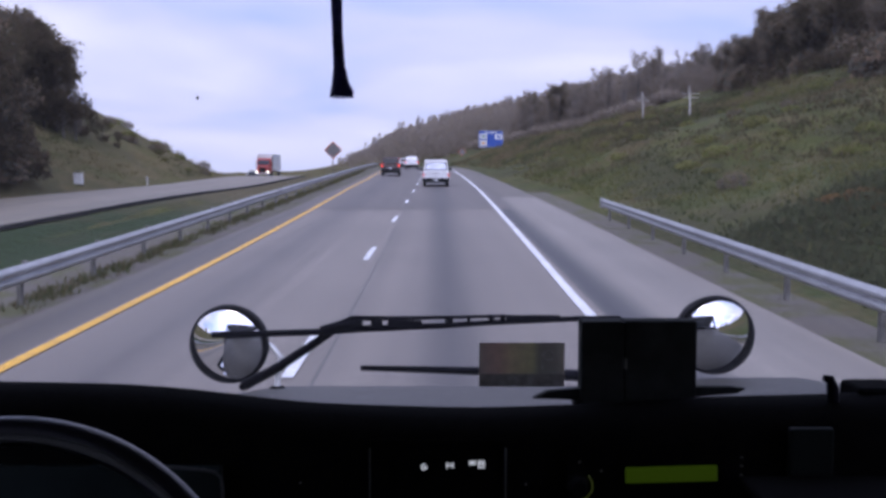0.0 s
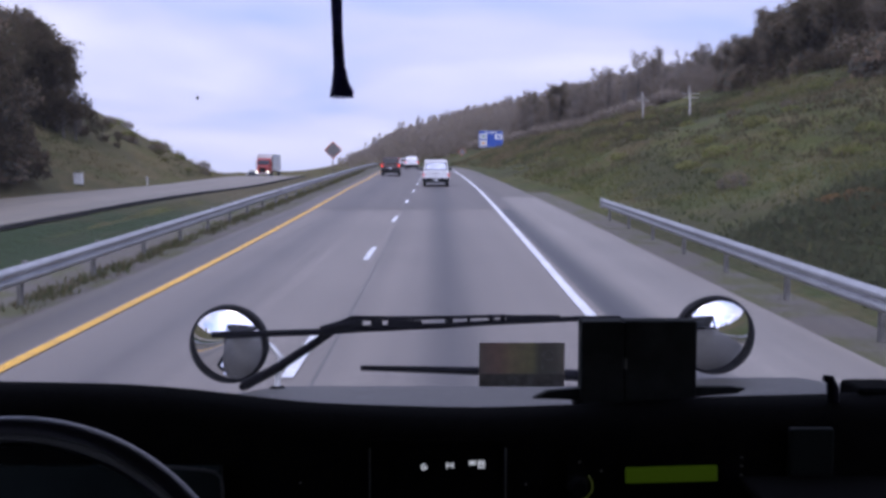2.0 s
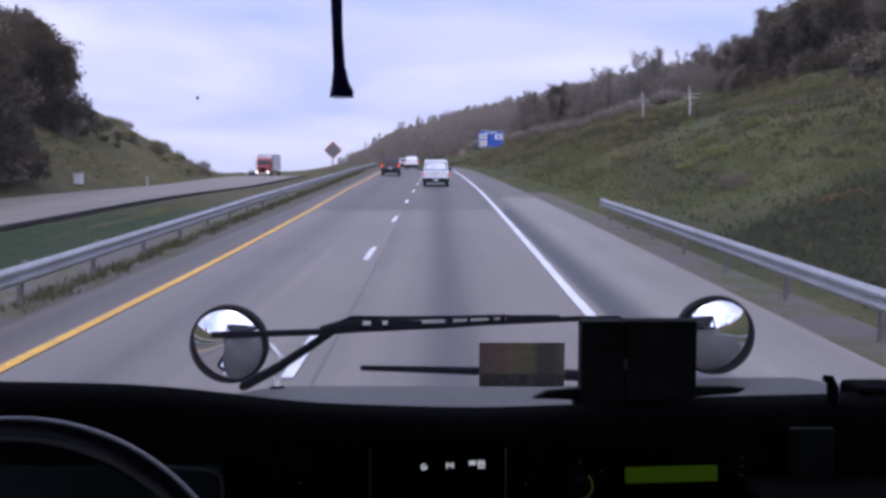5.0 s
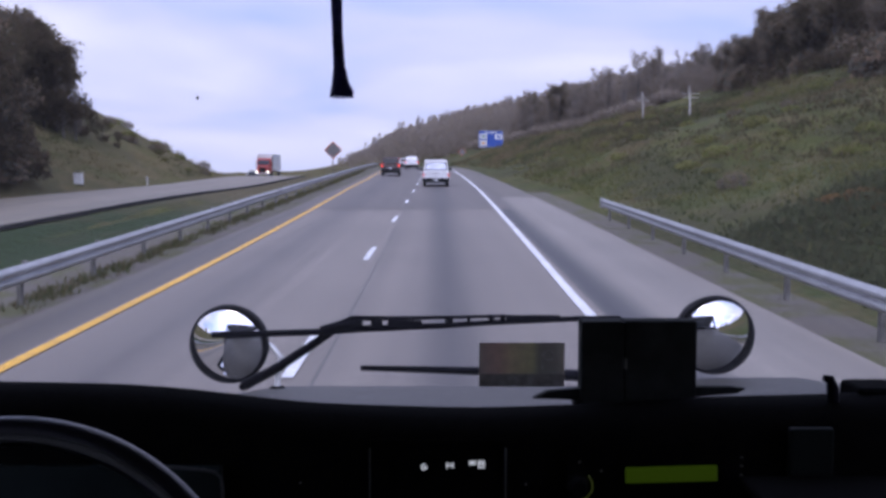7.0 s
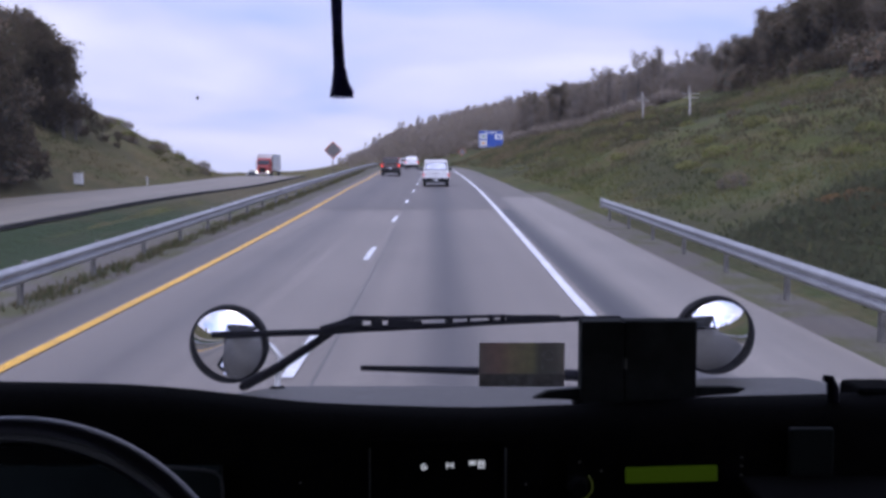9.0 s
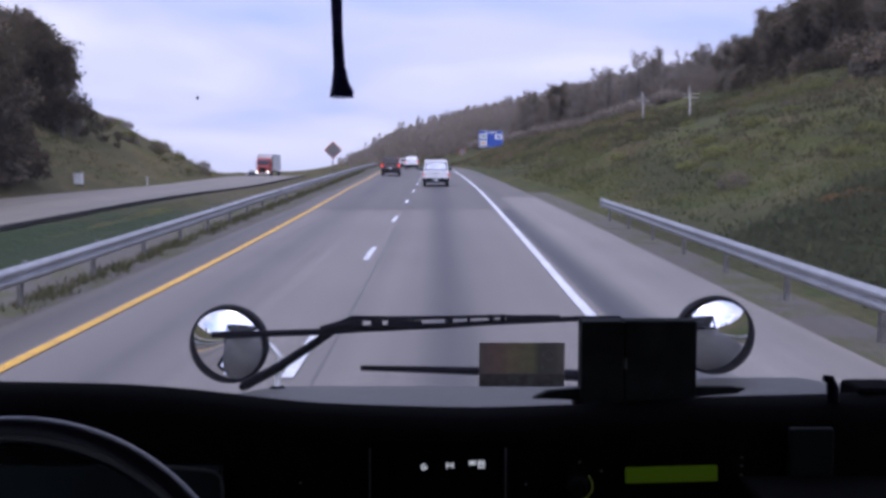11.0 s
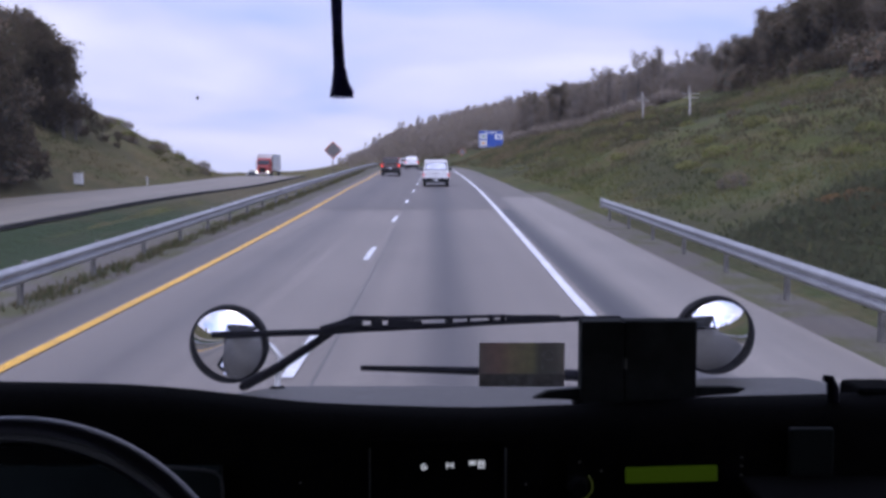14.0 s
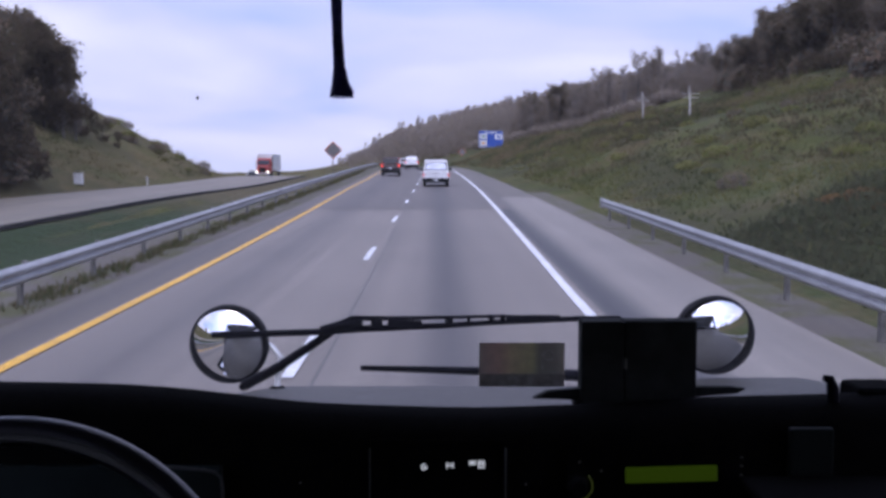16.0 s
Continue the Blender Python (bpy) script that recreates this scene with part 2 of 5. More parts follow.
GALV = worn("galvanised_steel", (0.36, 0.365, 0.37), 0.5, 0.4, scale=3, vary=0.2)
POST_STEEL = worn("weathered_post_steel", (0.190, 0.180, 0.165), 0.7, 0.3, scale=6, vary=0.3)
EDGE_TAR = worn("tar_edge", (0.02, 0.019, 0.018), 0.95, scale=2, vary=0.4, bump=0.4, spec=0.03)
POLE_WOOD = worn("pale_pole_wood", (0.60, 0.57, 0.52), 0.85, scale=5, vary=0.25)
BLACK_PLASTIC = worn("black_plastic", (0.006, 0.0065, 0.007), 0.65, scale=30, vary=0.3, spec=0.1)
DASH = worn("dash_vinyl", (0.005, 0.005, 0.005), 0.9, scale=40, vary=0.3, bump=0.2, spec=0.04)
DEVICE = worn("matte_device_black", (0.030, 0.034, 0.032), 0.8, scale=25, vary=0.3, spec=0.1)
MAROON_PAINT = worn("dark_maroon_car_paint", (0.036, 0.014, 0.014), 0.28, scale=3, vary=0.2, bump=0)
BRACKET = worn("bright_bracket_metal", (0.74, 0.75, 0.76), 0.4, 0.2, scale=12, vary=0.2)
LENS = worn("dull_green_cluster_lens", (0.016, 0.026, 0.025), 0.5, scale=15, vary=0.3, spec=0.2)
WIPER = worn("navy_black_rubber", (0.0065, 0.0055, 0.012), 0.7, scale=30, vary=0.3, spec=0.08)
DARK_TRIM = worn("dark_trim", (0.010, 0.011, 0.011), 0.7, scale=20, vary=0.3, spec=0.1)
RUBBER = worn("rubber", (0.014, 0.014, 0.016), 0.75, scale=30, vary=0.3, spec=0.12)
FRAME_GREY = worn("dull_grey_frame", (0.085, 0.088, 0.085), 0.5, scale=20, vary=0.2)
WHEEL_GRIP = worn("wheel_grip", (0.008, 0.008, 0.014), 0.33, scale=60, vary=0.2, bump=0.15)
MIRROR = Mat("mirror_glass", 0.015, 1.0, (0.92, 0.93, 0.95)).m
HOOD_PAINT = worn("faded_hood_paint", (0.056, 0.053, 0.048), 0.6, scale=6, vary=0.3, bump=0.05, spec=0.3)
CHROME = worn("chrome", (0.75, 0.76, 0.78), 0.18, 1.0, scale=10, vary=0.1, bump=0)
# navy cord: blue base raised, and sheen tinted, to stand in for lens glare
ROPE = worn("dark_blue_braided_cord", (0.20, 0.19, 0.55), 0.95, scale=150, vary=0.4, bump=0.6, spec=0.15)
cord_shader = ROPE.node_tree.nodes["Principled BSDF"].inputs
cord_shader["Sheen Weight"].default_value, cord_shader["Sheen Roughness"].default_value = 1.0, 0.6
cord_shader["Sheen Tint"].default_value = (0.25, 0.25, 1.0, 1)
CHIP = chip_mat()
WHITE_PAINT = worn("white_car_paint", (0.74, 0.74, 0.75), 0.3, scale=2, vary=0.08, bump=0)
BLACK_PAINT = worn("black_car_paint", (0.018, 0.018, 0.022), 0.25, scale=3, vary=0.2, bump=0)
RED_PAINT = worn("red_car_paint", (0.42, 0.04, 0.03), 0.3, scale=3, vary=0.15, bump=0)
SILVER_PAINT = worn("silver_car_paint", (0.50, 0.51, 0.53), 0.3, 0.5, scale=3, vary=0.1, bump=0)
DARK_GLASS = worn("tinted_window_glass", (0.02, 0.022, 0.026), 0.08, scale=3, vary=0.1, bump=0)
PALE_GLASS = worn("sky_lit_window_glass", (0.55, 0.56, 0.60), 0.06, 0.85, scale=2, vary=0.08, bump=0)
TAIL = glow("tail_light", (1.0, 0.06, 0.04), 1.3)
TAIL_DIM = glow("dim_tail_light", (1.0, 0.10, 0.07), 0.55)
HEAD = glow("headlight", (1.0, 0.97, 0.9), 4.0)
PLATE = worn("number_plate", (0.55, 0.56, 0.58), 0.5, scale=10, bump=0)
SIGN_BLUE = worn("sign_blue", (0.020, 0.085, 0.42), 0.5, scale=4, vary=0.12, bump=0)
SIGN_WHITE = worn("sign_white", (0.72, 0.73, 0.74), 0.5, scale=6, vary=0.1, bump=0)
SIGN_GREEN = worn("sign_green_print", (0.16, 0.30, 0.20), 0.5, scale=6, bump=0)
SIGN_ORANGE_PRINT = worn("sign_orange_print", (0.75, 0.36, 0.06), 0.5, scale=6, bump=0)
SIGN_BACK = worn("dull_aluminium_sign_back", (0.20, 0.19, 0.185), 0.6, 0.3, scale=4, bump=0)
SIGN_ORANGE = worn("orange_sign_edge", (0.72, 0.16, 0.03), 0.5, scale=4, bump=0)
CLOTH = worn("cab_lining", (0.26, 0.26, 0.27), 0.9, scale=30, vary=0.3)
# the hills' distance haze is put into this blue-grey base
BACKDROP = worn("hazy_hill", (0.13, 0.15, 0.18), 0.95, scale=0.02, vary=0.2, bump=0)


def windshield_mat():
    k = Mat("windshield_glass", 0.02)
    t = k.t
    clear = t.nodes.new("ShaderNodeBsdfTransparent")
    clear.inputs[0].default_value = (0.97, 0.98, 0.98, 1)
    gloss = t.nodes.new("ShaderNodeBsdfGlossy")
    gloss.inputs["Roughness"].default_value = 0.02
    fac = t.nodes.new("ShaderNodeFresnel")
    fac.inputs[0].default_value = 1.25
    mixer = t.nodes.new("ShaderNodeMixShader")
    t.links.new(fac.outputs[0], mixer.inputs[0])
    t.links.new(clear.outputs[0], mixer.inputs[1])
    t.links.new(gloss.outputs[0], mixer.inputs[2])
    # thin translucent layer added to lift the dark tones like veiling glare
    film = t.nodes.new("ShaderNodeBsdfTranslucent")
    film.inputs[0].default_value = (0.8, 0.8, 0.8, 1)
    glare_mix = t.nodes.new("ShaderNodeMixShader")
    glare_mix.inputs[0].default_value = 0.010
    t.links.new(mixer.outputs[0], glare_mix.inputs[1])
    t.links.new(film.outputs[0], glare_mix.inputs[2])
    t.links.new(glare_mix.outputs[0], t.nodes["Material Output"].inputs[0])
    return k.m


GLASS = windshield_mat()


def note_mat():
    k = Mat("faded_printed_paper", 0.8, spec=0.2)
    s = k.t.nodes.new("ShaderNodeSeparateXYZ")
    k.link(k.tc.outputs["Generated"], s.inputs[0])
    c = k.ramp(s.outputs[0], (0.0, (0.403, 0.366, 0.324)), (0.22, (0.488, 0.378, 0.324)), (0.38, (0.488, 0.439, 0.312)),
               (0.62, (0.451, 0.440, 0.288)), (0.70, (0.285, 0.280, 0.240)), (0.90, (0.315, 0.305, 0.264)), (1.0, (0.420, 0.392, 0.330)))
    c = k.mix(k.ramp(k.noise(60, 5), (0.3, 0.0), (0.7, 0.5)), c, (0.264, 0.234, 0.202))
    k.color(c)
    thin = k.t.nodes.new("ShaderNodeBsdfTranslucent")
    k.link(k.mix(1.0, c, (1.6, 1.6, 1.6), "MULTIPLY"), thin.inputs[0])
    mixer = k.t.nodes.new("ShaderNodeMixShader")
    mixer.inputs[0].default_value = 0.5
    k.link(k.b.outputs[0], mixer.inputs[1])
    k.link(thin.outputs[0], mixer.inputs[2])
    k.link(mixer.outputs[0], k.t.nodes["Material Output"].inputs[0])
    return k.m


NOTE = note_mat()
# ---------------- building helpers ----------------


def mesh_ob(name, verts, faces, material, parent=None, label="", smooth=False):
    me = bpy.data.meshes.new(name)
    me.from_pydata(verts, [], faces)
    me.update()
    if smooth:
        me.polygons.foreach_set("use_smooth", [True] * len(me.polygons))
    me.materials.append(material)
    ob = new(name, me)
    ob.parent = parent
    if label:
        tagged(ob, label)
    return ob


def part(name, bm, material, parent=None, label="", smooth=False):
    me = bpy.data.meshes.new(name)
    bmesh.ops.recalc_face_normals(bm, faces=bm.faces)
    bm.to_mesh(me)
    bm.free()
    if smooth:
        me.polygons.foreach_set("use_smooth", [True] * len(me.polygons))
    me.materials.append(material)
    ob = new(name, me)
    ob.parent = parent
    if label:
        tagged(ob, label)
    return ob


def thing(name, label, category, m=None, group="", kind=""):
    ob = tagged(new(name), label, category, group, kind)
    ob.empty_display_size = 0.2
    if m is not None:
        ob.matrix_basis = m
    return ob


def rbox(cx, cy, cz, sx, sy, sz, bevel=0.01, top=(1, 1), shift=0.0, seg=2, bm=None):
    """A box with rounded edges; top scales its upper face, shift moves that along y."""
    made = bmesh.new()
    bmesh.ops.create_cube(made, size=1)
    for v in made.verts:
        k = top if v.co.z > 0 else (1, 1)
        v.co = Vector((v.co.x * sx * k[0], v.co.y * sy * k[1] + (shift if v.co.z > 0 else 0), v.co.z * sz))
    if bevel:
        bmesh.ops.bevel(made, geom=made.edges[:], offset=bevel, segments=seg, profile=0.5, affect="EDGES")
    bmesh.ops.translate(made, verts=made.verts, vec=(cx, cy, cz))
    if bm is None:
        return made
    me = bpy.data.meshes.new("tmp")
    made.to_mesh(me)
    made.free()
    bm.from_mesh(me)
    bpy.data.meshes.remove(me)
    return bm


def tube(points, radii, sides=8, caps=True, bm=None):
    """A round bar along the points, with a radius at each."""
    bm = bm or bmesh.new()
    pts = [Vector(p) for p in points]
    rings = []
    for i, p in enumerate(pts):
        d = (pts[min(i + 1, len(pts) - 1)] - pts[max(i - 1, 0)]).normalized()
        a = d.cross(Vector((0.31, 0.17, 0.94)) if abs(d.z) < 0.9 else Vector((1, 0.1, 0))).normalized()
        b = d.cross(a)
        r = radii[i] if isinstance(radii, (list, tuple)) else radii
        rings.append([bm.verts.new(p + (a * math.cos(t) + b * math.sin(t)) * r)
                      for t in (2 * math.pi * j / sides for j in range(sides))])
    for r0, r1 in zip(rings, rings[1:]):
        for j in range(sides):
            bm.faces.new((r0[j], r0[(j + 1) % sides], r1[(j + 1) % sides], r1[j]))
    if caps:
        bm.faces.new(rings[0][::-1])
        bm.faces.new(rings[-1])
    return bm


def ring(centre, radius, thick, m=None, seg=64, sides=12, squash=1.0):
    """A torus about the y axis, turned by m."""
    bm = bmesh.new()
    rows = []
    for i in range(seg):
        a = 2 * math.pi * i / seg
        row = []
        for j in range(sides):
            b = 2 * math.pi * j / sides
            r = radius + thick * math.cos(b)
            co = Vector((r * math.cos(a), thick * squash * math.sin(b), r * math.sin(a)))
            row.append(bm.verts.new((m @ co if m else co) + Vector(centre)))
        rows.append(row)
    for i in range(seg):
        for j in range(sides):
            bm.faces.new((rows[i][j], rows[(i + 1) % seg][j], rows[(i + 1) % seg][(j + 1) % sides], rows[i][(j + 1) % sides]))
    return bm


def spin(profile, seg=24, axis="x", bm=None, at=(0, 0, 0)):
    """Turns a profile of (along the axis, radius) round the x, y or z axis."""
    bm = bm or bmesh.new()
    rows = []
    for a, r in profile:
        row = []
        for i in range(seg):
            t = 2 * math.pi * i / seg
            c, s = r * math.cos(t), r * math.sin(t)
            co = {"x": (a, c, s), "y": (c, a, s), "z": (c, s, a)}[axis]
            row.append(bm.verts.new(Vector(co) + Vector(at)))
        rows.append(row)
    for r0, r1 in zip(rows, rows[1:]):
        for i in range(seg):
            bm.faces.new((r0[i], r0[(i + 1) % seg], r1[(i + 1) % seg], r1[i]))
    bm.faces.new(rows[0][::-1])
    bm.faces.new(rows[-1])
    return bm


def smooth01(a, b, t):
    t = min(max((t - a) / (b - a), 0.0), 1.0)
    return t * t * (3 - 2 * t)


def bars(points, t):
    """Straight-line reading of a table of (t, value)."""
    if t <= points[0][0]:
        return points[0][1]
    for (a, u), (b, v) in zip(points, points[1:]):
        if t <= b:
            return u + (v - u) * (t - a) / (b - a)
    return points[-1][1]


# ---------------- the lie of the land ----------------
GRADE = 0.022


def curve(y):
    """How far the highway has bent to the left."""
    if y < 0:
        return 0.0
    return -1.0e-4 * y * y if y < 150 else -2.25 - 0.03 * (y - 150) - 4.5e-4 * (y - 150) ** 2 if y < 450 else -51.75 - 0.30 * (y - 450)


def climb(y):
    """Height of the carriageway: a steady climb over a crest."""
    if y < 300:
        z = GRADE * y
    else:
        z = GRADE * 300 + 0.006 * (1 - math.exp(-(y - 300) / 400)) * 400
    z += 0.08 * smooth01(12, 70, y)
    if y > 105:
        z -= min((y - 105) ** 2 * 9e-5, 3.4 + (y - 300) * 0.004 if y > 300 else 99)
    return z


def part_way(y):
    """How far the far carriageway swings off to the left, and how much lower it lies."""
    return -21.0 * smooth01(128, 275, y), -0.42 - 0.45 * smooth01(55, 105, y) - 3.0 * smooth01(120, 275, y)


def land(x, y):
    """Height of the open ground."""
    u = x - curve(y)
    base = climb(y)
    n = noise.noise(Vector((x * 0.05, y * 0.05, 0.3))) * 0.5 + noise.noise(Vector((x * 0.23, y * 0.23, 2.3))) * 0.16 + noise.noise(Vector((x * 0.55, y * 0.45, 5.3))) * 0.09
    if u > 5.4:
        rise = 0.10 * max(min(u - 6.4, 1.2), 0.0) - 0.06 * (1 - smooth01(6.2, 6.8, u)) + 0.31 * max(u - 7.4, 0.0)
        if u > 46:
            rise -= 0.10 * (u - 46)
        if u > 120:
            rise -= 0.12 * (u - 120)
        rise *= 1.0 + 0.35 * smooth01(20, 60, y) * smooth01(8, 16, u) * (1 - smooth01(16, 32, u)) * 0.4
        rise *= 1 - smooth01(500, 620, y)
        return base + rise - 0.02 * max(y - 560, 0) * (1 - smooth01(600, 1500, y)) + n * smooth01(6.5, 14, u) * 1.6
    off, drop = part_way(y)
    e = -16.4 + off
    if u > e + 1.3:
        mid = smooth01(-6.8, -9.5, u) * (1 - smooth01(e + 2.9, e + 0.1, u))
        fall = smooth01(-8.0, e, u)
        return base - 0.06 - 0.45 * mid + (drop - 0.10) * fall + n * mid * 0.3
    if u > e - 9.2:
        return base + drop - 0.14
    v = u - off
    hill = 1 - smooth01(130, 156, y + n * 4)
    rise = 0.55 * max(-27.2 - v, 0.0)
    rise = min(rise, 9.0 + 0.12 * (rise - 9.0))
    valley = min(0.03 * max(y - 120, 0) * smooth01(-27, -60, v), 16)
    return base + drop - 0.05 + rise * hill + n * smooth01(27.5, 32, -v) * 1.3 - valley * (1 - hill)


def surface(name, u_list, y_list, lift, material, label="", category="", far=False, kind="structure", side=None, shift=None, ragged=0.0):
    """A sheet that follows the highway, with lane coordinates for its paving."""
    drops = side or [0.0] * len(u_list)
    verts = []
    for y in y_list:
        off, drop = part_way(y) if far else (0.0, 0.0)
        off += bars(shift, y) if shift else 0.0
        rag = ragged * noise.noise(Vector((y * 0.21, 3.1, 0.0))) + ragged * 0.6 * noise.noise(Vector((y * 0.9, 7.7, 0.0)))
        verts += [(u + off + curve(y) + (rag if i else 0.0), y, climb(y) + drop + lift + d) for i, (u, d) in enumerate(zip(u_list, drops))]
    w = len(u_list)
    faces = [(j * w + i, j * w + i + 1, (j + 1) * w + i + 1, (j + 1) * w + i)
             for j in range(len(y_list) - 1) for i in range(w - 1)]
    ob = mesh_ob(name, verts, faces, material)
    layer = ob.data.uv_layers.new(name="lane")
    for loop in ob.data.loops:
        j, i = divmod(loop.vertex_index, w)
        layer.data[loop.index].uv = (u_list[i], y_list[j])
    return tagged(ob, label, category, kind=kind)


def steps(a, b, d):
    n = max(int(round((b - a) / d)), 1)
    return [a + (b - a) * i / n for i in range(n + 1)]


xs = steps(-4000, -600, 400) + steps(-500, -120, 40) + steps(-105, -45, 4) + steps(-43, 62, 1.25) + steps(66, 150, 6) + steps(180, 600, 60) + steps(900, 4000, 400)
ys = steps(-900, -100, 100) + steps(-90, -30, 5) + steps(-27, 150, 1.5) + steps(153, 420, 4) + steps(440, 900, 40) + steps(1000, 4600, 400)
w = len(xs)
ground = mesh_ob("ground", [(x, y, land(x, y)) for y in ys for x in xs],
                 [(j * w + i, j * w + i + 1, (j + 1) * w + i + 1, (j + 1) * w + i) for j in range(len(ys) - 1) for i in range(w - 1)],
                 GRASS, smooth=True)
tagged(ground, "rough autumn grass slopes and median beside the highway", "ground", kind="structure")

# ---------------- carriageways ----------------
SEAM = 43.0
near_y, far_y = steps(-150, SEAM, 4), steps(SEAM, 420, 4)
YEL, WHI = -5.12, 2.30
surface("road", [-5.3, -4, -2, 0, 1.2, 2.55], near_y, 0.0, CONCRETE, "worn grey concrete traffic lanes with dark tyre bands", "road")
surface("road_overlay", [-6.05, -4, -2, 0, 1.2, 3.1], far_y, 0.012, ASPHALT, "darker asphalt lanes past a straight seam", "road")
surface("shoulder_inner", [-6.35, -5.8, -5.3], steps(-150, 420, 4), -0.004, SHOULDER_ASPHALT, "narrow grey asphalt shoulder beside the yellow line", "shoulder")
surface("shoulder_outer", [2.55, 3.2, 4.2, 5.2], steps(-150, 54, 4), -0.004, SHOULDER_CONCRETE, "pale concrete shoulder with a dark strip along the line", "shoulder")
surface("shoulder_outer_overlay", [2.55, 3.2, 4.2, 5.2], steps(54, 420, 4), 0.004, SHOULDER_ASPHALT, "grey asphalt shoulder past the guardrail", "shoulder")
surface("verge_inner", [-8.4, -7.4, -6.35], steps(-150, 420, 3), -0.03, GRAVEL, "weedy gravel verge under the guardrail", "verge")
surface("verge_outer", [5.2, 5.8, 6.5], steps(-150, 60, 3), -0.01, GRAVEL, "weedy gravel verge under the guardrail", "verge")
surface("far_road", [-26.0, -24.2, -20.4, -16.9], steps(-150, 330, 4), 0.02, FAR_ROAD, "pale concrete carriageway across the median", "road", far=True)
surface("far_road_edge", [-16.95, -16.66, -16.58, -16.5], steps(-150, 330, 1.5), 0.03, EDGE_TAR, "ragged black asphalt edge of the far carriageway", "road edge", far=True, side=[0, 0, -0.04, -0.12], ragged=0.22)
surface("yellow_line", [YEL - 0.085, YEL + 0.085], steps(-150, 420, 3), 0.017, YELLOW, shift=[(22, 0.0), (37, -0.15), (65, -0.48), (100, -0.68)], label= "solid yellow inner edge line, slightly worn", category="road marking")
surface("white_line", [WHI - 0.085, WHI + 0.085], steps(-150, 420, 3), 0.017, WHITE_LINE, shift=[(18, 0.0), (37, 0.13), (62, 0.32), (95, 0.45)], label= "solid white outer edge line", category="road marking")
for i in range(-10, 22):
    y0 = 11.2 + 12.19 * i
    surface("lane_dash", [-1.80, -1.66], steps(y0, y0 + 3.05, 1.55), 0.018, WHITE_LINE, "white broken lane line dash on the pavement", "road marking",
            shift=[(25, 0.0), (37, 0.12), (49, 0.22), (61, 0.33), (100, 0.6)])

# the greener grass of the median lies on the ground between the carriageways
verts, faces = [], []
rows_y = steps(-60, 200, 2.0)
for y in rows_y:
    off = part_way(y)[0]
    for i in range(11):
        u = -8.3 + (off - 16.15 + 8.3) * i / 10
        x = u + curve(y)
        verts.append((x, y, land(x, y) + 0.06))
for j in range(len(rows_y) - 1):
    for i in range(10):
        a = j * 11 + i
        faces.append((a, a + 1, a + 12, a + 11))
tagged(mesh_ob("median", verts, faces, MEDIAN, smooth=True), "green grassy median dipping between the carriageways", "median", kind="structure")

# ---------------- guardrails ----------------


def beam_mesh(u_of, y_list, side, lift):
    """A W-shaped steel beam along the road."""
    prof = [(0.0, 0.0), (0.03, 0.02), (0.08, 0.06), (0.08, 0.10), (0.02, 0.14), (0.02, 0.17), (0.08, 0.21), (0.08, 0.25), (0.03, 0.29), (0.0, 0.31)]
    verts, faces = [], []
    n = len(prof)
    for y in y_list:
        for back in (0, 1):
            for d, h in prof:
                verts.append((u_of(y) + curve(y) + side * (d - back * 0.012), y, climb(y) + lift + h))
    for j in range(len(y_list) - 1):
        for b in (0, n):
            for i in range(n - 1):
                a = j * 2 * n + b + i
                faces.append((a, a + 1, a + 1 + 2 * n, a + 2 * n))
        for i in (0, n - 1):
            a = j * 2 * n + i
            faces.append((a, a + n, a + 3 * n, a + 2 * n))
    return verts, faces


def guardrail(label, u_of, y0, y1, side, end=False, lift=0.44):
    rail = thing("guardrail", label, "guardrail")
    v, f = beam_mesh(u_of, steps(y0, y1, 1.905), side, lift)
    mesh_ob("beam", v, f, GALV, rail, "corrugated galvanised steel beam", smooth=False)
    shape = rbox(0, 0, 0.10, 0.08, 0.12, 1.1, 0.008, seg=1)
    first = None
    for y in steps(y0 + 0.5, y1 - 0.5, 3.81):
        m = Matrix.Translation((u_of(y) + curve(y) - side * 0.16, y, climb(y)))
        if first is None:
            first = part("post", shape, POST_STEEL, rail)
            ob = first
        else:
            ob = new("post", first.data)
            ob.parent = rail
        ob.matrix_basis = m
        blk = new("block", first.data)
        blk.parent = rail
        blk.matrix_basis = Matrix.Translation((u_of(y) + curve(y) - side * 0.06, y, climb(y) + 0.55)) @ Matrix.Diagonal((0.9, 0.8, 0.28, 1))
    if end:
        bm = rbox(u_of(y1) + curve(y1) + side * 0.03, y1 + 0.12, climb(y1) + 0.60, 0.10, 0.42, 0.36, 0.04)
        part("end_shoe", bm, GALV, rail, "rounded galvanised end shoe")
    return rail


def left_rail(y):
    return bars([(-150, -6.75), (15, -6.75), (40, -7.3), (100, -7.9), (420, -8.1)], y)


def right_rail(y):
    return bars([(-150, 5.72), (14, 5.72), (40, 6.0)], y)


guardrail("long galvanised guardrail along the grassy median", left_rail, -60, 200, 1, lift=0.39)
guardrail("galvanised guardrail ending beside the grass slope", right_rail, -60, 37.0, -1, True)
# ---------------- the truck's cab ----------------
cab = thing("truck_cab", "dark truck cab with a wide windshield", "truck cab")


def slab(name, x0, x1, y0, y1, z0, z1, material, label=""):
    return part(name, rbox((x0 + x1) / 2, (y0 + y1) / 2, (z0 + z1) / 2, x1 - x0, y1 - y0, z1 - z0, 0.012), material, cab, label)


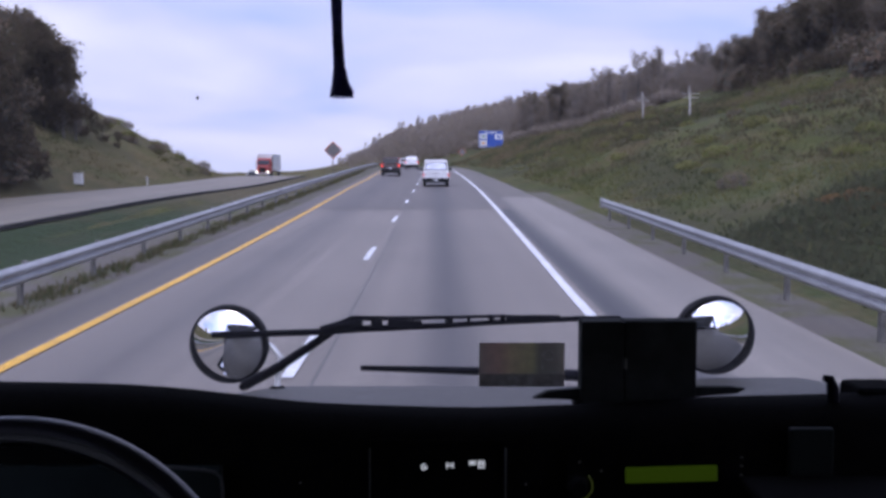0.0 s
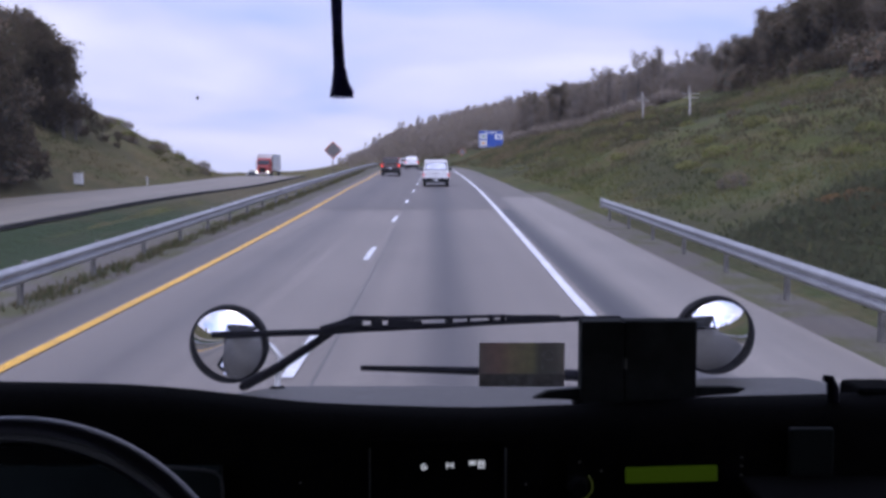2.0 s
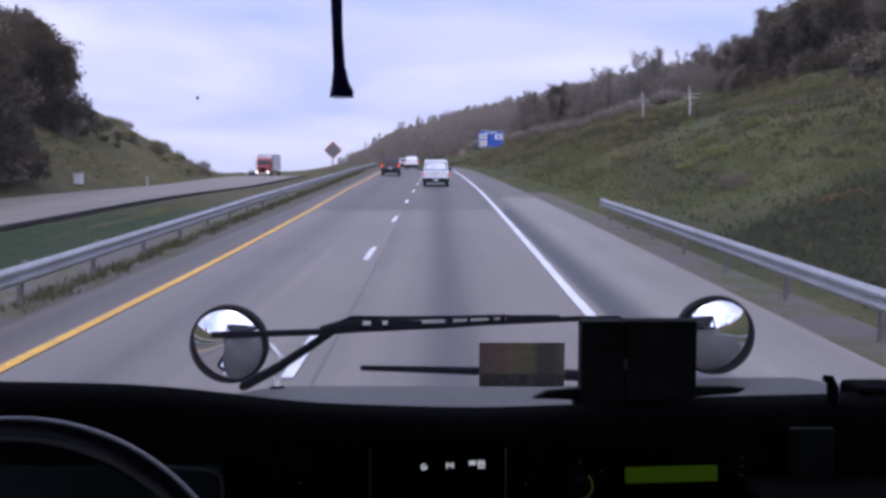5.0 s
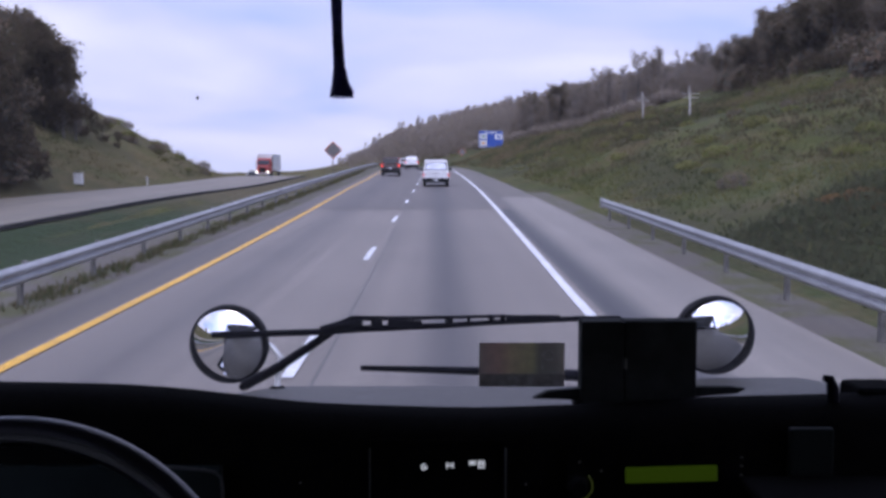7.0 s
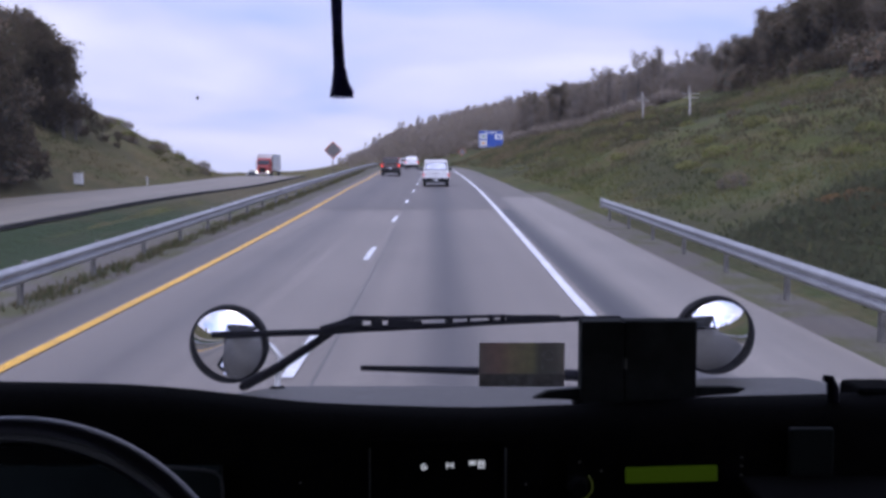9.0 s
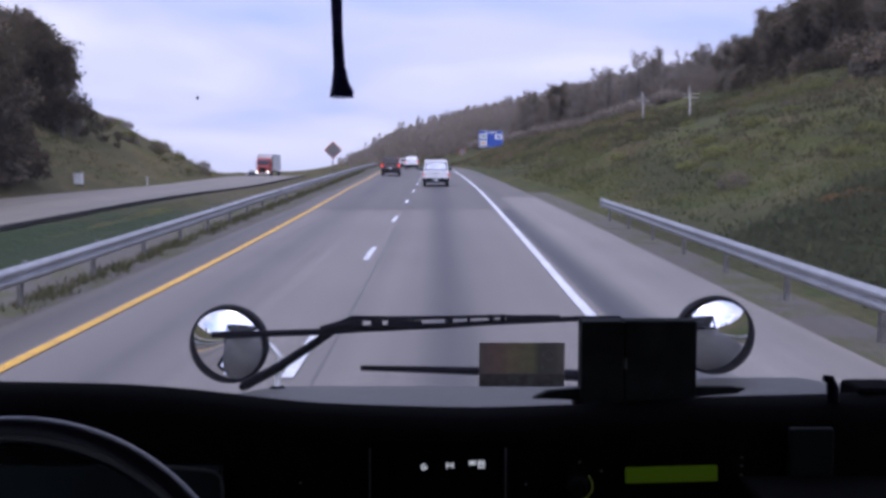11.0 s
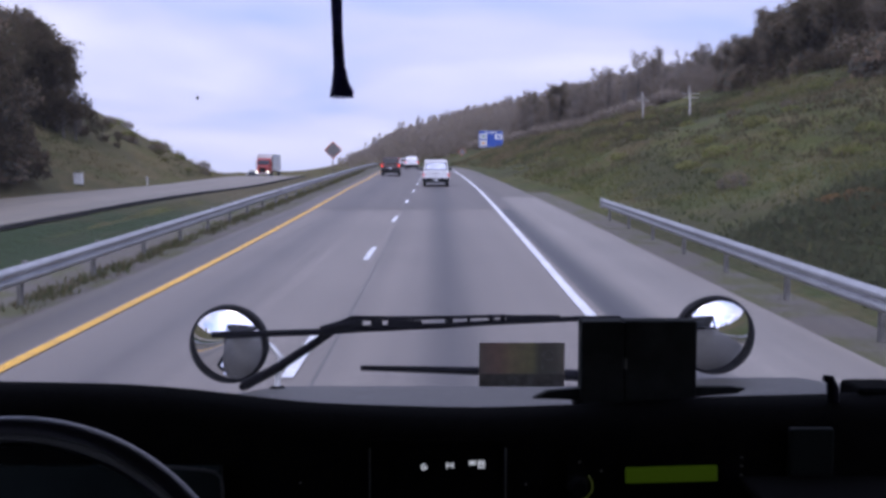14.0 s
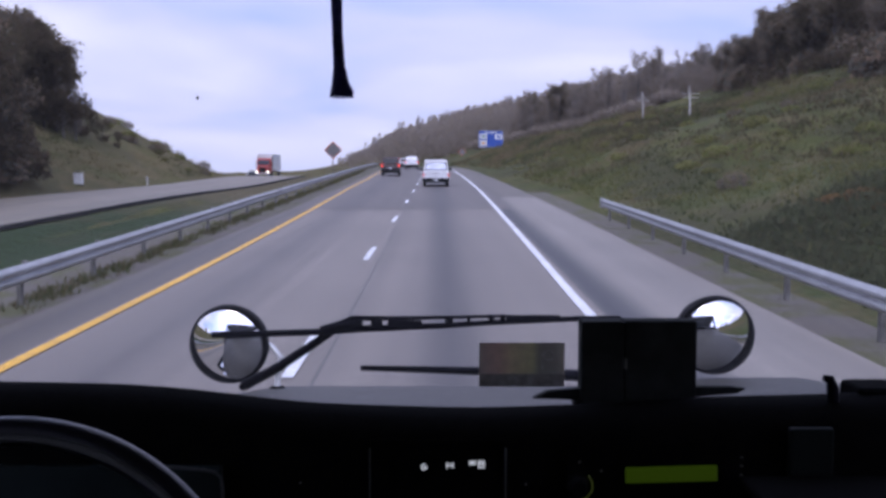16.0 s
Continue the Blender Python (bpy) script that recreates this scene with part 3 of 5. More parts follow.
slab("roof", -1.16, 1.16, -0.95, 1.50, 2.90, 2.98, CLOTH, "dark cloth-lined cab roof")
slab("rear_wall", -1.16, 1.16, -1.03, -0.96, 1.05, 2.98, CLOTH)
slab("floor_pan", -1.16, 1.16, -0.95, 1.70, 1.00, 1.08, RUBBER)
slab("firewall", -1.16, 1.16, 1.66, 1.74, 1.08, 2.08, HOOD_PAINT)
for s in (-1, 1):
    a, b = sorted((s * 1.10, s * 1.16))
    slab("door_panel", a, b, -0.95, 1.66, 1.08, 2.16, HOOD_PAINT)
    slab("door_rail", a, b, -0.95, 1.50, 2.72, 2.90, CLOTH)
    slab("rear_quarter", a, b, -0.95, -0.10, 2.16, 2.72, CLOTH)
    pillar = tube([(s * 1.12, 1.72, 2.08), (s * 1.10, 1.46, 2.92)], 0.05, 10)
    part("a_pillar", pillar, DARK_TRIM, cab)
part("roof_skin", rbox(0, 0.22, 3.12, 2.34, 2.5, 0.27, 0.08, (0.94, 0.80), -0.22), HOOD_PAINT, cab, "dull painted cab roof")
part("sleeper", rbox(0, -1.75, 2.25, 2.36, 1.42, 2.20, 0.08, (0.97, 0.97)), HOOD_PAINT, cab, "dull painted sleeper box")
part("header", tube([(-1.12, 1.46, 2.90), (1.12, 1.46, 2.90)], 0.035, 10), DARK_TRIM, cab)


def shield_y(z):
    """Where the raked windshield stands at a height."""
    return 1.72 - (z - 2.08) * 0.32


bm = bmesh.new()
v0 = [bm.verts.new((x, shield_y(z) + dy - 0.02 * (abs(x) / 1.08) ** 2, z)) for dy in (0, 0.006) for z in (2.08, 2.9) for x in (-1.08, -0.5, 0, 0.5, 1.08)]
for d in (0, 10):
    for i in range(4):
        bm.faces.new((v0[d + i], v0[d + i + 1], v0[d + i + 6], v0[d + i + 5]))
pane = part("windshield", bm, GLASS, cab, "clear raked windshield")
pane.visible_shadow = False
chip = spin([(0.0, 0.0012), (0.001, 0.0026), (0.002, 0.0016)], 10, "y", at=(-0.362, 1.512, 2.650))
part("stone_chip", chip, CHIP, cab, "small dark stone chip in the glass")

# running gear under the floor
for s in (-1, 1):
    part("frame_rail", rbox(s * 0.42, -0.9, 0.92, 0.09, 8.0, 0.24, 0.01), RUBBER, cab)
    tyre = spin([(-0.14, 0.30), (-0.14, 0.47), (-0.10, 0.52), (0.10, 0.52), (0.14, 0.47), (0.14, 0.30)], 32, "x", at=(s * 0.92, 2.3, 0.535))
    whl = part("wheel", tyre, RUBBER, cab, "black truck tyre")
    part("wheel_disc", spin([(-0.10, 0.10), (-0.12, 0.30), (0.12, 0.30), (0.10, 0.10)], 24, "x", at=(s * 0.92, 2.3, 0.535)), CHROME, whl)
    for y in (-2.75, -4.05):
        tyre = spin([(-0.16, 0.30), (-0.16, 0.47), (-0.12, 0.52), (0.12, 0.52), (0.16, 0.47), (0.16, 0.30)], 32, "x", at=(s * 0.90, y, 0.49))
        part("wheel", tyre, RUBBER, cab, "black truck tyre")
part("axle", tube([(-0.9, 2.3, 0.56), (0.9, 2.3, 0.56)], 0.06, 10), RUBBER, cab)
for y in (-2.75, -4.05):
    part("axle", tube([(-0.9, y, 0.5), (0.9, y, 0.5)], 0.08, 10), RUBBER, cab)
for s in (-1, 1):
    guard = part("fender", rbox(s * 0.93, 2.30, 1.30, 0.46, 1.45, 0.34, 0.12, (0.82, 0.72), 0.0, 4), DARK_TRIM, cab, "dark rounded wheel fender", True)
    part("marker_lamp", rbox(s * 0.90, 2.72, 1.47, 0.10, 0.16, 0.07, 0.025), CHROME, guard, "bright fender marker lamp", True)
part("front_bumper", rbox(0, 3.12, 0.85, 2.2, 0.2, 0.34, 0.04), CHROME, cab)
# the trailer that the hood mirrors show behind the cab
van = thing("box_trailer", "pale box trailer coupled behind the truck cab", "trailer", pose(0, -9.9, -0.22, -1.26))
part("box", rbox(0, 0, 2.62, 2.58, 14.0, 2.85, 0.05), SIGN_WHITE, van, "pale ribbed box")
part("under_frame", rbox(0, 0, 1.10, 1.1, 13.4, 0.2, 0.02), RUBBER, van)
for y in (-4.6, -5.9):
    part("axle", tube([(-0.95, y, 0.5), (0.95, y, 0.5)], 0.07, 10), RUBBER, van)
    for s in (-1, 1):
        part("hanger", rbox(s * 0.5, y, 0.78, 0.1, 0.5, 0.5, 0.02), RUBBER, van)
        tyre = spin([(-0.16, 0.30), (-0.16, 0.47), (-0.12, 0.52), (0.12, 0.52), (0.16, 0.47), (0.16, 0.30)], 32, "x", at=(s * 1.08, y, 0.5))
        part("wheel", tyre, RUBBER, van, "black trailer tyre")
# hood beyond the glass
rows = []
bm = bmesh.new()
for y in steps(1.76, 3.0, 0.12) + [3.06, 3.10]:
    row = []
    for x in steps(-1.02, 1.14, 0.08):
        z = 2.084 - 0.145 * (y - 1.76) - 0.08 * smooth01(0.76, 1.02, -x) + 0.026 * smooth01(0.35, 0.80, x) - 0.03 * smooth01(1.08, 1.14, x)
        if y > 3.0:
            z -= (y - 3.0) ** 2 * 8 + 0.01
        row.append(bm.verts.new((x * (1 - (0.40 if x < 0 else 0.0) * (y - 1.76) / 1.34), y, z)))
    rows.append(row)
low_row = [bm.verts.new((v.co.x, 3.12, 1.25)) for v in rows[-1]]
rows.append(low_row)
for r0, r1 in zip(rows, rows[1:]):
    for a, b, c, d in zip(r0, r0[1:], r1[1:], r1):
        bm.faces.new((a, b, c, d))
for k in (0, -1):
    side = [r[k] for r in rows[:-1]]
    base = [bm.verts.new((v.co.x, v.co.y, 1.25)) for v in side]
    for a, b, c, d in zip(side, side[1:], base[1:], base):
        bm.faces.new((a, b, c, d))
hood = part("hood", bm, HOOD_PAINT, None, "", True)
tagged(hood, "dull pale painted truck hood below the windshield", "hood")
cowl = part("cowl_grille", rbox(0.0, 1.80, 2.085, 1.9, 0.07, 0.018, 0.006), DARK_TRIM, hood, "dark cowl strip")

# dashboard: one long moulding with a rolled edge
EDGE = [(-1.1, 2.274), (-0.573, 2.271), (-0.40, 2.2675), (-0.332, 2.262), (-0.245, 2.2505), (-0.164, 2.242), (0.048, 2.236), (0.231, 2.243),
        (0.32, 2.2505), (0.40, 2.2525), (0.48, 2.2535), (0.573, 2.258), (1.1, 2.272)]
SECTION = [(1.66, -0.15), (1.55, -0.095), (1.45, -0.052), (1.37, -0.022), (1.33, -0.007), (1.30, 0.0), (1.265, -0.006), (1.24, -0.022),
           (1.228, -0.05), (1.225, -0.09), (1.222, -0.35), (1.22, -0.9)]


def edge_z(x):
    return (bars(EDGE, x - 0.05) + bars(EDGE, x) * 2 + bars(EDGE, x + 0.05)) / 4


dash = thing("dashboard", "black moulded truck dashboard with small lit displays", "dashboard")
bm = bmesh.new()
rows = [[bm.verts.new((x, y, edge_z(x) * (1 - max(0, -dz - 0.06)) + 2.24 * max(0, -dz - 0.06) + dz)) for y, dz in SECTION] for x in steps(-1.09, 1.09, 0.04)]
for r0, r1 in zip(rows, rows[1:]):
    for a, b, c, d in zip(r0, r0[1:], r1[1:], r1):
        bm.faces.new((a, b, c, d))
part("moulding", bm, DASH, dash, "black grained vinyl moulding", True)


def face_bar(name, x0, x1, z0, z1, material, proud=0.006, label="", parent=None, bevel=0.0015, y=1.222):
    return part(name, rbox((x0 + x1) / 2, y - proud / 2, (z0 + z1) / 2, abs(x1 - x0), proud, abs(z1 - z0), bevel, seg=1), material, parent or dash, label)


LIT = glow("white_lit_symbol", (0.85, 0.88, 1.0), 0.5)
GREEN_LCD = glow("green_backlit_screen", (0.060, 0.115, 0.003), 0.21)
AMBER = glow("dim_amber_ring", (0.11, 0.14, 0.03), 0.22)
DIM = glow("dim_symbol", (0.10, 0.10, 0.11), 0.16)
panel = face_bar("switch_panel", -0.088, 0.074, 2.095, 2.215, DASH, 0.002)
for x in (-0.0895, 0.0765):
    face_bar("trim_strip", x - 0.0010, x + 0.0010, 2.13, 2.205, FRAME_GREY, 0.005)
screen = face_bar("readout", -0.040, 0.066, 2.158, 2.200, DASH, 0.004, "black readout with three lit marks")
for x, z, strokes in ((-0.0232, 2.1818, ((-3.5, -3, -1.5, 3), (-1.5, -4, 1.5, -2.2), (-1.5, 2.0, 1.5, 4), (1.8, -2.5, 3.8, 1), (0, -0.8, 2, 0.9))),
                      (0.0085, 2.1838, ((-4.5, -3.5, -2.6, 3.5), (-2.6, -0.8, 2.4, 0.9), (2.4, -3.5, 4.4, 3.5), (-1, 1.6, 1, 3.2))),
                      (0.0365, 2.1862, ((-5, 1.5, 4, 3.4), (-5, -1.6, 4, 0.2), (-2, -1.6, 0, 3))),
                      (0.0470, 2.1855, ((-4.5, -5, -2.5, 4.5), (-2.5, 2.6, 3.5, 4.4), (-2.5, -1, 3, 0.8), (1.6, -5, 3.6, 4), (-2.5, -5, 2, -3.4)))):
    for x0, z0, x1, z1 in strokes:
        face_bar("lit_bar", x + x0 * 0.001, x + x1 * 0.001, z + z0 * 0.001, z + z1 * 0.001, LIT, 0.005, "small white lit bar", screen, 0)
radio = face_bar("radio", 0.150, 0.368, 2.110, 2.212, DASH, 0.002, "black radio with a green screen")
lcd = rbox(0, 0, 0, 0.112, 0.004, 0.0195, 0.001, seg=1)
bmesh.ops.rotate(lcd, verts=lcd.verts, cent=(0, 0, 0), matrix=Matrix.Rotation(radians(-1.6), 3, "Y"))
bmesh.ops.translate(lcd, verts=lcd.verts, vec=(0.2790, 1.2185, 2.1728))
part("radio_screen", lcd, GREEN_LCD, radio, "dim green backlit radio screen")
for i in range(6):
    face_bar("radio_button", 0.205 + i * 0.024, 0.222 + i * 0.024, 2.132, 2.140, DARK_TRIM, 0.0035, "", radio)
for z in (2.170, 2.181, 2.192):
    face_bar("dim_mark", 0.3635, 0.3665, z, z + 0.003, DIM, 0.0035, "", radio)
for x, z in ((0.192, 2.175), (0.2, 2.133), (0.100, 2.158), (-0.176, 2.16), (0.165, 2.186)):
    face_bar("dim_mark", x, x + 0.003, z, z + 0.003, DIM, 0.0035)
knob = part("knob", spin([(1.214, 0.0), (1.214, 0.013), (1.196, 0.0115), (1.192, 0.009), (1.192, 0.0)], 24, "y", at=(0.163, 0, 2.162)), BLACK_PLASTIC, dash)
arc = tube([(0.163 + 0.018 * math.cos(t), 1.206, 2.162 + 0.018 * math.sin(t)) for t in (radians(a) for a in range(-75, 46, 10))], 0.0009, 6)
part("knob_ring", arc, AMBER, dash, "dim yellow-green lit arc")
# instrument hood edge behind the wheel
pts = [(-0.36, 2.188), (-0.288, 2.182), (-0.275, 2.179), (-0.268, 2.172), (-0.2665, 2.160), (-0.2665, 2.06)]
part("cluster_frame", tube([(x, 1.205, z) for x, z in pts], 0.0022, 8), FRAME_GREY, dash, "grey rounded instrument frame")
face_bar("cluster_panel", -0.75, -0.269, 2.02, 2.184, LENS, 0.012, "dull dark green instrument lens")
TRIM_GREY = worn("dim_grey_trim", (0.008, 0.012, 0.011), 0.7, scale=20, vary=0.3, spec=0.15)
# upright trim and ledge beside the glovebox
part("side_trim", rbox(0.4475, 1.2165, 2.143, 0.054, 0.012, 0.176, 0.003), TRIM_GREY, dash, "dark grey upright trim")
part("grab_post", tube([(0.496, 1.275, 2.05), (0.4965, 1.275, 2.22), (0.495, 1.275, 2.268), (0.491, 1.275, 2.279), (0.483, 1.275, 2.2805)], [0.0075, 0.0075, 0.0075, 0.006, 0.004], 12), WIPER, dash, "black upright handle")
part("ledge", rbox(0.50, 1.13, 2.171, 0.29, 0.15, 0.010, 0.004), DASH, dash, "dark grey ledge")
part("ledge_strip", tube([(0.430, 1.10, 2.176), (0.50, 1.09, 2.1765), (0.56, 1.085, 2.177)], [0.0012, 0.0025, 0.003], 8), FRAME_GREY, dash, "thin pale strip along the ledge")
part("side_hump", rbox(0.845, 1.325, 2.150, 0.62, 0.07, 0.226, 0.008, seg=3), DASH, dash)

# steering wheel
HIGHLIGHT_LATCH_GREY = worn("highlight_and_latch_grey", (0.115, 0.12, 0.11), 0.6, scale=25, vary=0.3)
tilt = Matrix.Rotation(radians(-22), 4, "X")
wheel = thing("steering_wheel", "large black truck steering wheel with a glossy rim", "steering wheel")
WC = (-0.428, 0.905, 2.051)
part("rim", ring(WC, 0.2500, 0.0150, tilt, 96, 16), WHEEL_GRIP, wheel, "glossy black grip", True)
# added grey ring stands in for the highlight along the rim's inner edge
part("inner_rim", ring((WC[0] + 0.004, WC[1] - 0.014, WC[2]), 0.2465, 0.0045, tilt, 96, 12), HIGHLIGHT_LATCH_GREY, wheel, "grey ring for the rim's inner highlight", True)
part("hub", spin([(-0.02, 0.0), (-0.02, 0.06), (0.0, 0.075), (0.03, 0.07), (0.05, 0.03), (0.4, 0.03), (0.4, 0.0)], 32, "y", at=WC), BLACK_PLASTIC, wheel)
for a in (15, 165, 270):
    d = tilt @ Vector((math.cos(radians(a)), 0, math.sin(radians(a))))
    part("spoke", tube([Vector(WC) + d * 0.05, Vector(WC) + d * 0.235], 0.014, 10), BLACK_PLASTIC, wheel)

# pull cord with a frayed end
cord = thing("pull_cord", "black braided pull cord with a frayed end", "cord")
pts = [(-0.094, 0.9, 2.90), (-0.0945, 0.9, 2.76), (-0.0938, 0.9, 2.72), (-0.0928, 0.9, 2.69), (-0.0922, 0.9, 2.66), (-0.0905, 0.9, 2.626)]
part("cord", tube(pts, [0.0052, 0.0050, 0.0047, 0.0050, 0.0046, 0.0053], 12), ROPE, cord, "braided black cord", True)
bm = bmesh.new()
rng = random.Random(4)
for i in range(150):
    a, r = rng.uniform(0, 6.283), math.sqrt(rng.random())
    x0, y0 = -0.0905 + 0.005 * r * math.cos(a), 0.9 + 0.005 * r * math.sin(a)
    x1, y1 = -0.0888 + 0.0105 * r * math.cos(a), 0.9 + 0.009 * r * math.sin(a)
    tube([(x0, y0, 2.630), (x0 * 0.65 + x1 * 0.35, y0 * 0.65 + y1 * 0.35, 2.618), (x1, y1, 2.608 + rng.uniform(-0.003, 0.004))], [0.0009, 0.0008, 0.0006], 4, True, bm)
part("frayed_end", bm, ROPE, cord, "flared frayed cord end")


# wipers
def bead(name, pts, radii, label=""):
    return part(name, tube(pts, radii, 10), WIPER, w1, label, True)


w1 = thing("windshield_wiper", "long black wiper resting across the windshield", "wiper")
BY = 1.69
bead("arm", [(-0.345, 1.74, 2.172), (-0.285, 1.722, 2.206), (-0.225, 1.705, 2.247), (-0.170, BY, 2.286)], [0.0092, 0.0084, 0.0074, 0.0066], "black painted steel arm")
bead("blade", [(-0.388, BY, 2.269), (-0.300, BY, 2.271), (-0.214, BY, 2.2735), (-0.137, BY, 2.279), (0.001, BY, 2.2845), (0.087, BY, 2.290), (0.230, BY, 2.2965), (0.297, BY, 2.2965)],
     [0.0056, 0.0058, 0.0060, 0.0062, 0.0050, 0.0048, 0.0048, 0.0052], "long black rubber blade")
bead("bridge", [(-0.176, BY, 2.287), (-0.152, BY, 2.297), (-0.080, BY, 2.297), (0.006, BY, 2.2985), (0.092, BY, 2.3005), (0.168, BY, 2.2995)], [0.0050, 0.0048, 0.0040, 0.0030, 0.0028, 0.0022], "arched black blade carrier")
bead("knuckle", [(-0.205, BY, 2.277), (-0.170, BY, 2.2855), (-0.135, BY, 2.2905)], [0.0065, 0.0085, 0.0070])
part("saddle", rbox(-0.064, BY, 2.287, 0.058, 0.008, 0.013, 0.003), WIPER, w1, "black blade saddle")
part("saddle", rbox(-0.1065, BY, 2.287, 0.010, 0.008, 0.013, 0.002), WIPER, w1, "black blade saddle")
bead("toe", [(0.106, BY, 2.2962), (0.150, BY, 2.2975), (0.196, BY, 2.2975)], [0.0052, 0.0056, 0.0050])
for x, z, wide in ((-0.116, 2.289, 0.010), (0.010, 2.2915, 0.013), (0.043, 2.2945, 0.006), (0.081, 2.2955, 0.010), (0.100, 2.296, 0.008)):
    part("claw", rbox(x, BY, z, wide, 0.008, 0.016, 0.002), WIPER, w1)
part("pivot_cap", spin([(-0.01, 0.0), (-0.01, 0.007), (0.01, 0.008), (0.014, 0.005), (0.014, 0.0)], 16, "y", at=(-0.345, 1.74, 2.172)), WIPER, w1)
w2 = thing("windshield_wiper", "short black wiper low on the windshield", "wiper")
part("blade", tube([(-0.142, 1.735, 2.204), (-0.02, 1.732, 2.2015), (0.06, 1.73, 2.1995), (0.25, 1.728, 2.191)], [0.0046, 0.0060, 0.0070, 0.0095], 8), WIPER, w2, "thin black blade")
part("arm", tube([(0.05, 1.735, 2.199), (0.3, 1.735, 2.188), (0.42, 1.76, 2.15)], [0.007, 0.011, 0.012], 8), WIPER, w2)


# round hood mirrors
def hood_mirror(x, y, z, turn, tip, foot, label, out, down):
    m = thing("hood_mirror", label, "mirror", pose(x, y, z, tip, 0, turn), "round mirrors on the hood")
    R, dish = 0.1035, 0.142
    cx, cz = dish * math.sin(radians(out)), dish * math.sin(radians(down))

    def glass_y(px, pz):
        return math.sqrt(dish * dish - cx * cx - cz * cz) - math.sqrt(dish * dish - (px - cx) ** 2 - (pz - cz) ** 2) - 0.068

    prof = [(0.0, R * k / 14) for k in range(15)]
    rim_y = 0.02 + (dish - math.sqrt(dish * dish - R * R)) - 0.06
    bm = bmesh.new()
    rows = []
    for _, r in prof[1:]:
        rows.append([bm.verts.new((r * math.cos(t), glass_y(r * math.cos(t), r * math.sin(t)), r * math.sin(t))) for t in (2 * math.pi * i / 48 for i in range(48))])
    top_ = bm.verts.new((0, glass_y(0, 0), 0))
    for i in range(48):
        bm.faces.new((top_, rows[0][i], rows[0][(i + 1) % 48]))
    for r0, r1 in zip(rows, rows[1:]):
        for i in range(48):
            bm.faces.new((r0[i], r1[i], r1[(i + 1) % 48], r0[(i + 1) % 48]))
    part("mirror_glass", bm, MIRROR, m, "convex round mirror glass", True)
    part("rim", ring((0, rim_y, 0), 0.1072, 0.0082, None, 64, 12, 1.3), RUBBER, m, "thick black rubber rim", True)
    part("bowl", spin([(rim_y + 0.010, 0.106), (0.06, 0.104), (0.085, 0.075), (0.105, 0.03), (0.108, 0.0)], 40, "y"), RUBBER, m, "black bowl-shaped mirror back", True)
    inv = m.matrix_basis.inverted()
    side = 1 if foot[0] > x else -1
    bend = [Vector((x, y + 0.09, z)), Vector((x + side * 0.08, y + 0.07, z - 0.004)), Vector((x + side * 0.122, y + 0.01, z - 0.010)), Vector((x + side * 0.149, y, z - 0.040)),
            Vector((x + side * 0.140, y, z - 0.085)), Vector((x + side * 0.136, y + 0.01, foot[2] + 0.006)), Vector((x + side * 0.136, y + 0.01, foot[2]))]
    part("bracket", tube([inv @ p for p in bend], [0.010, 0.009, 0.008, 0.0085, 0.008, 0.008, 0.016], 10), BRACKET, m, "bright bent metal bracket", True)
    part("foot_plate", spin([(0.0, 0.024), (0.006, 0.022), (0.010, 0.012)], 20, "z", at=inv @ bend[-1]), DARK_TRIM, m)
    return m


hood_mirror(-0.6165, 2.9, 2.0475, -1, 0, (-0.47, 2.92, 1.915), "round convex black-rimmed mirror on a bright bracket", 7, 7)
hood_mirror(0.784, 2.9, 2.0735, 1, 0, (0.70, 2.92, 1.895), "round convex black-rimmed mirror at the hood's far corner", -9, 7)

# things on the dash
dev = thing("device_box", "black boxy device standing on the dashboard", "electronic device")
part("housing", rbox(0.290, 1.360, 2.286, 0.098, 0.035, 0.114, 0.003), DEVICE, dev, "matte black device housing")
part("side_unit", rbox(0.213, 1.360, 2.286, 0.056, 0.040, 0.113, 0.003), DEVICE, dev, "blue-black side unit")
part("stand", rbox(0.258, 1.365, 2.228, 0.16, 0.05, 0.016, 0.004), RUBBER, dev)
part("latch", rbox(0.2425, 1.337, 2.287, 0.0042, 0.006, 0.015, 0.001), HIGHLIGHT_LATCH_GREY, dev, "small bright latch")
bm = bmesh.new()
outline = [(0.121, 2.2370), (0.141, 2.2465), (0.186, 2.2505), (0.345, 2.2525), (0.386, 2.2525), (0.408, 2.2500), (0.395, 2.2435), (0.300, 2.2360), (0.186, 2.2350)]
near, back = ([bm.verts.new((x, y, z)) for x, z in outline] for y in (1.350, 1.362))
bm.faces.new(near)
bm.faces.new(back[::-1])
for i in range(len(outline)):
    k = (i + 1) % len(outline)
    bm.faces.new((near[i], back[i], back[k], near[k]))
mat0 = part("dash_mat", bm, DEVICE)
tagged(mat0, "flat black rubber pad with curled edges on the dashboard", "pad")
PRINT = worn("pale_print", (0.46, 0.44, 0.39), 0.8, scale=80, vary=0.3, bump=0)
INK = worn("faded_ink", (0.30, 0.285, 0.25), 0.8, scale=80, vary=0.3, bump=0)
note = thing("paper_note", "faded printed paper slip stuck to the windshield", "paper")
part("slip", rbox(0.1295, 1.652, 2.2255, 0.140, 0.0012, 0.073, 0), NOTE, note)
part("printed_ring", ring((0.1725, 1.6508, 2.2405), 0.0080, 0.0022, None, 24, 6, 0.2), PRINT, note, "pale printed ring")
part("printed_bar", rbox(0.1635, 1.6512, 2.232, 0.004, 0.0004, 0.028, 0), PRINT, note)
part("printed_border", rbox(0.1295, 1.6512, 2.200, 0.138, 0.0004, 0.021, 0), INK, note)
# ---------------- trees ----------------
rng = random.Random(11)


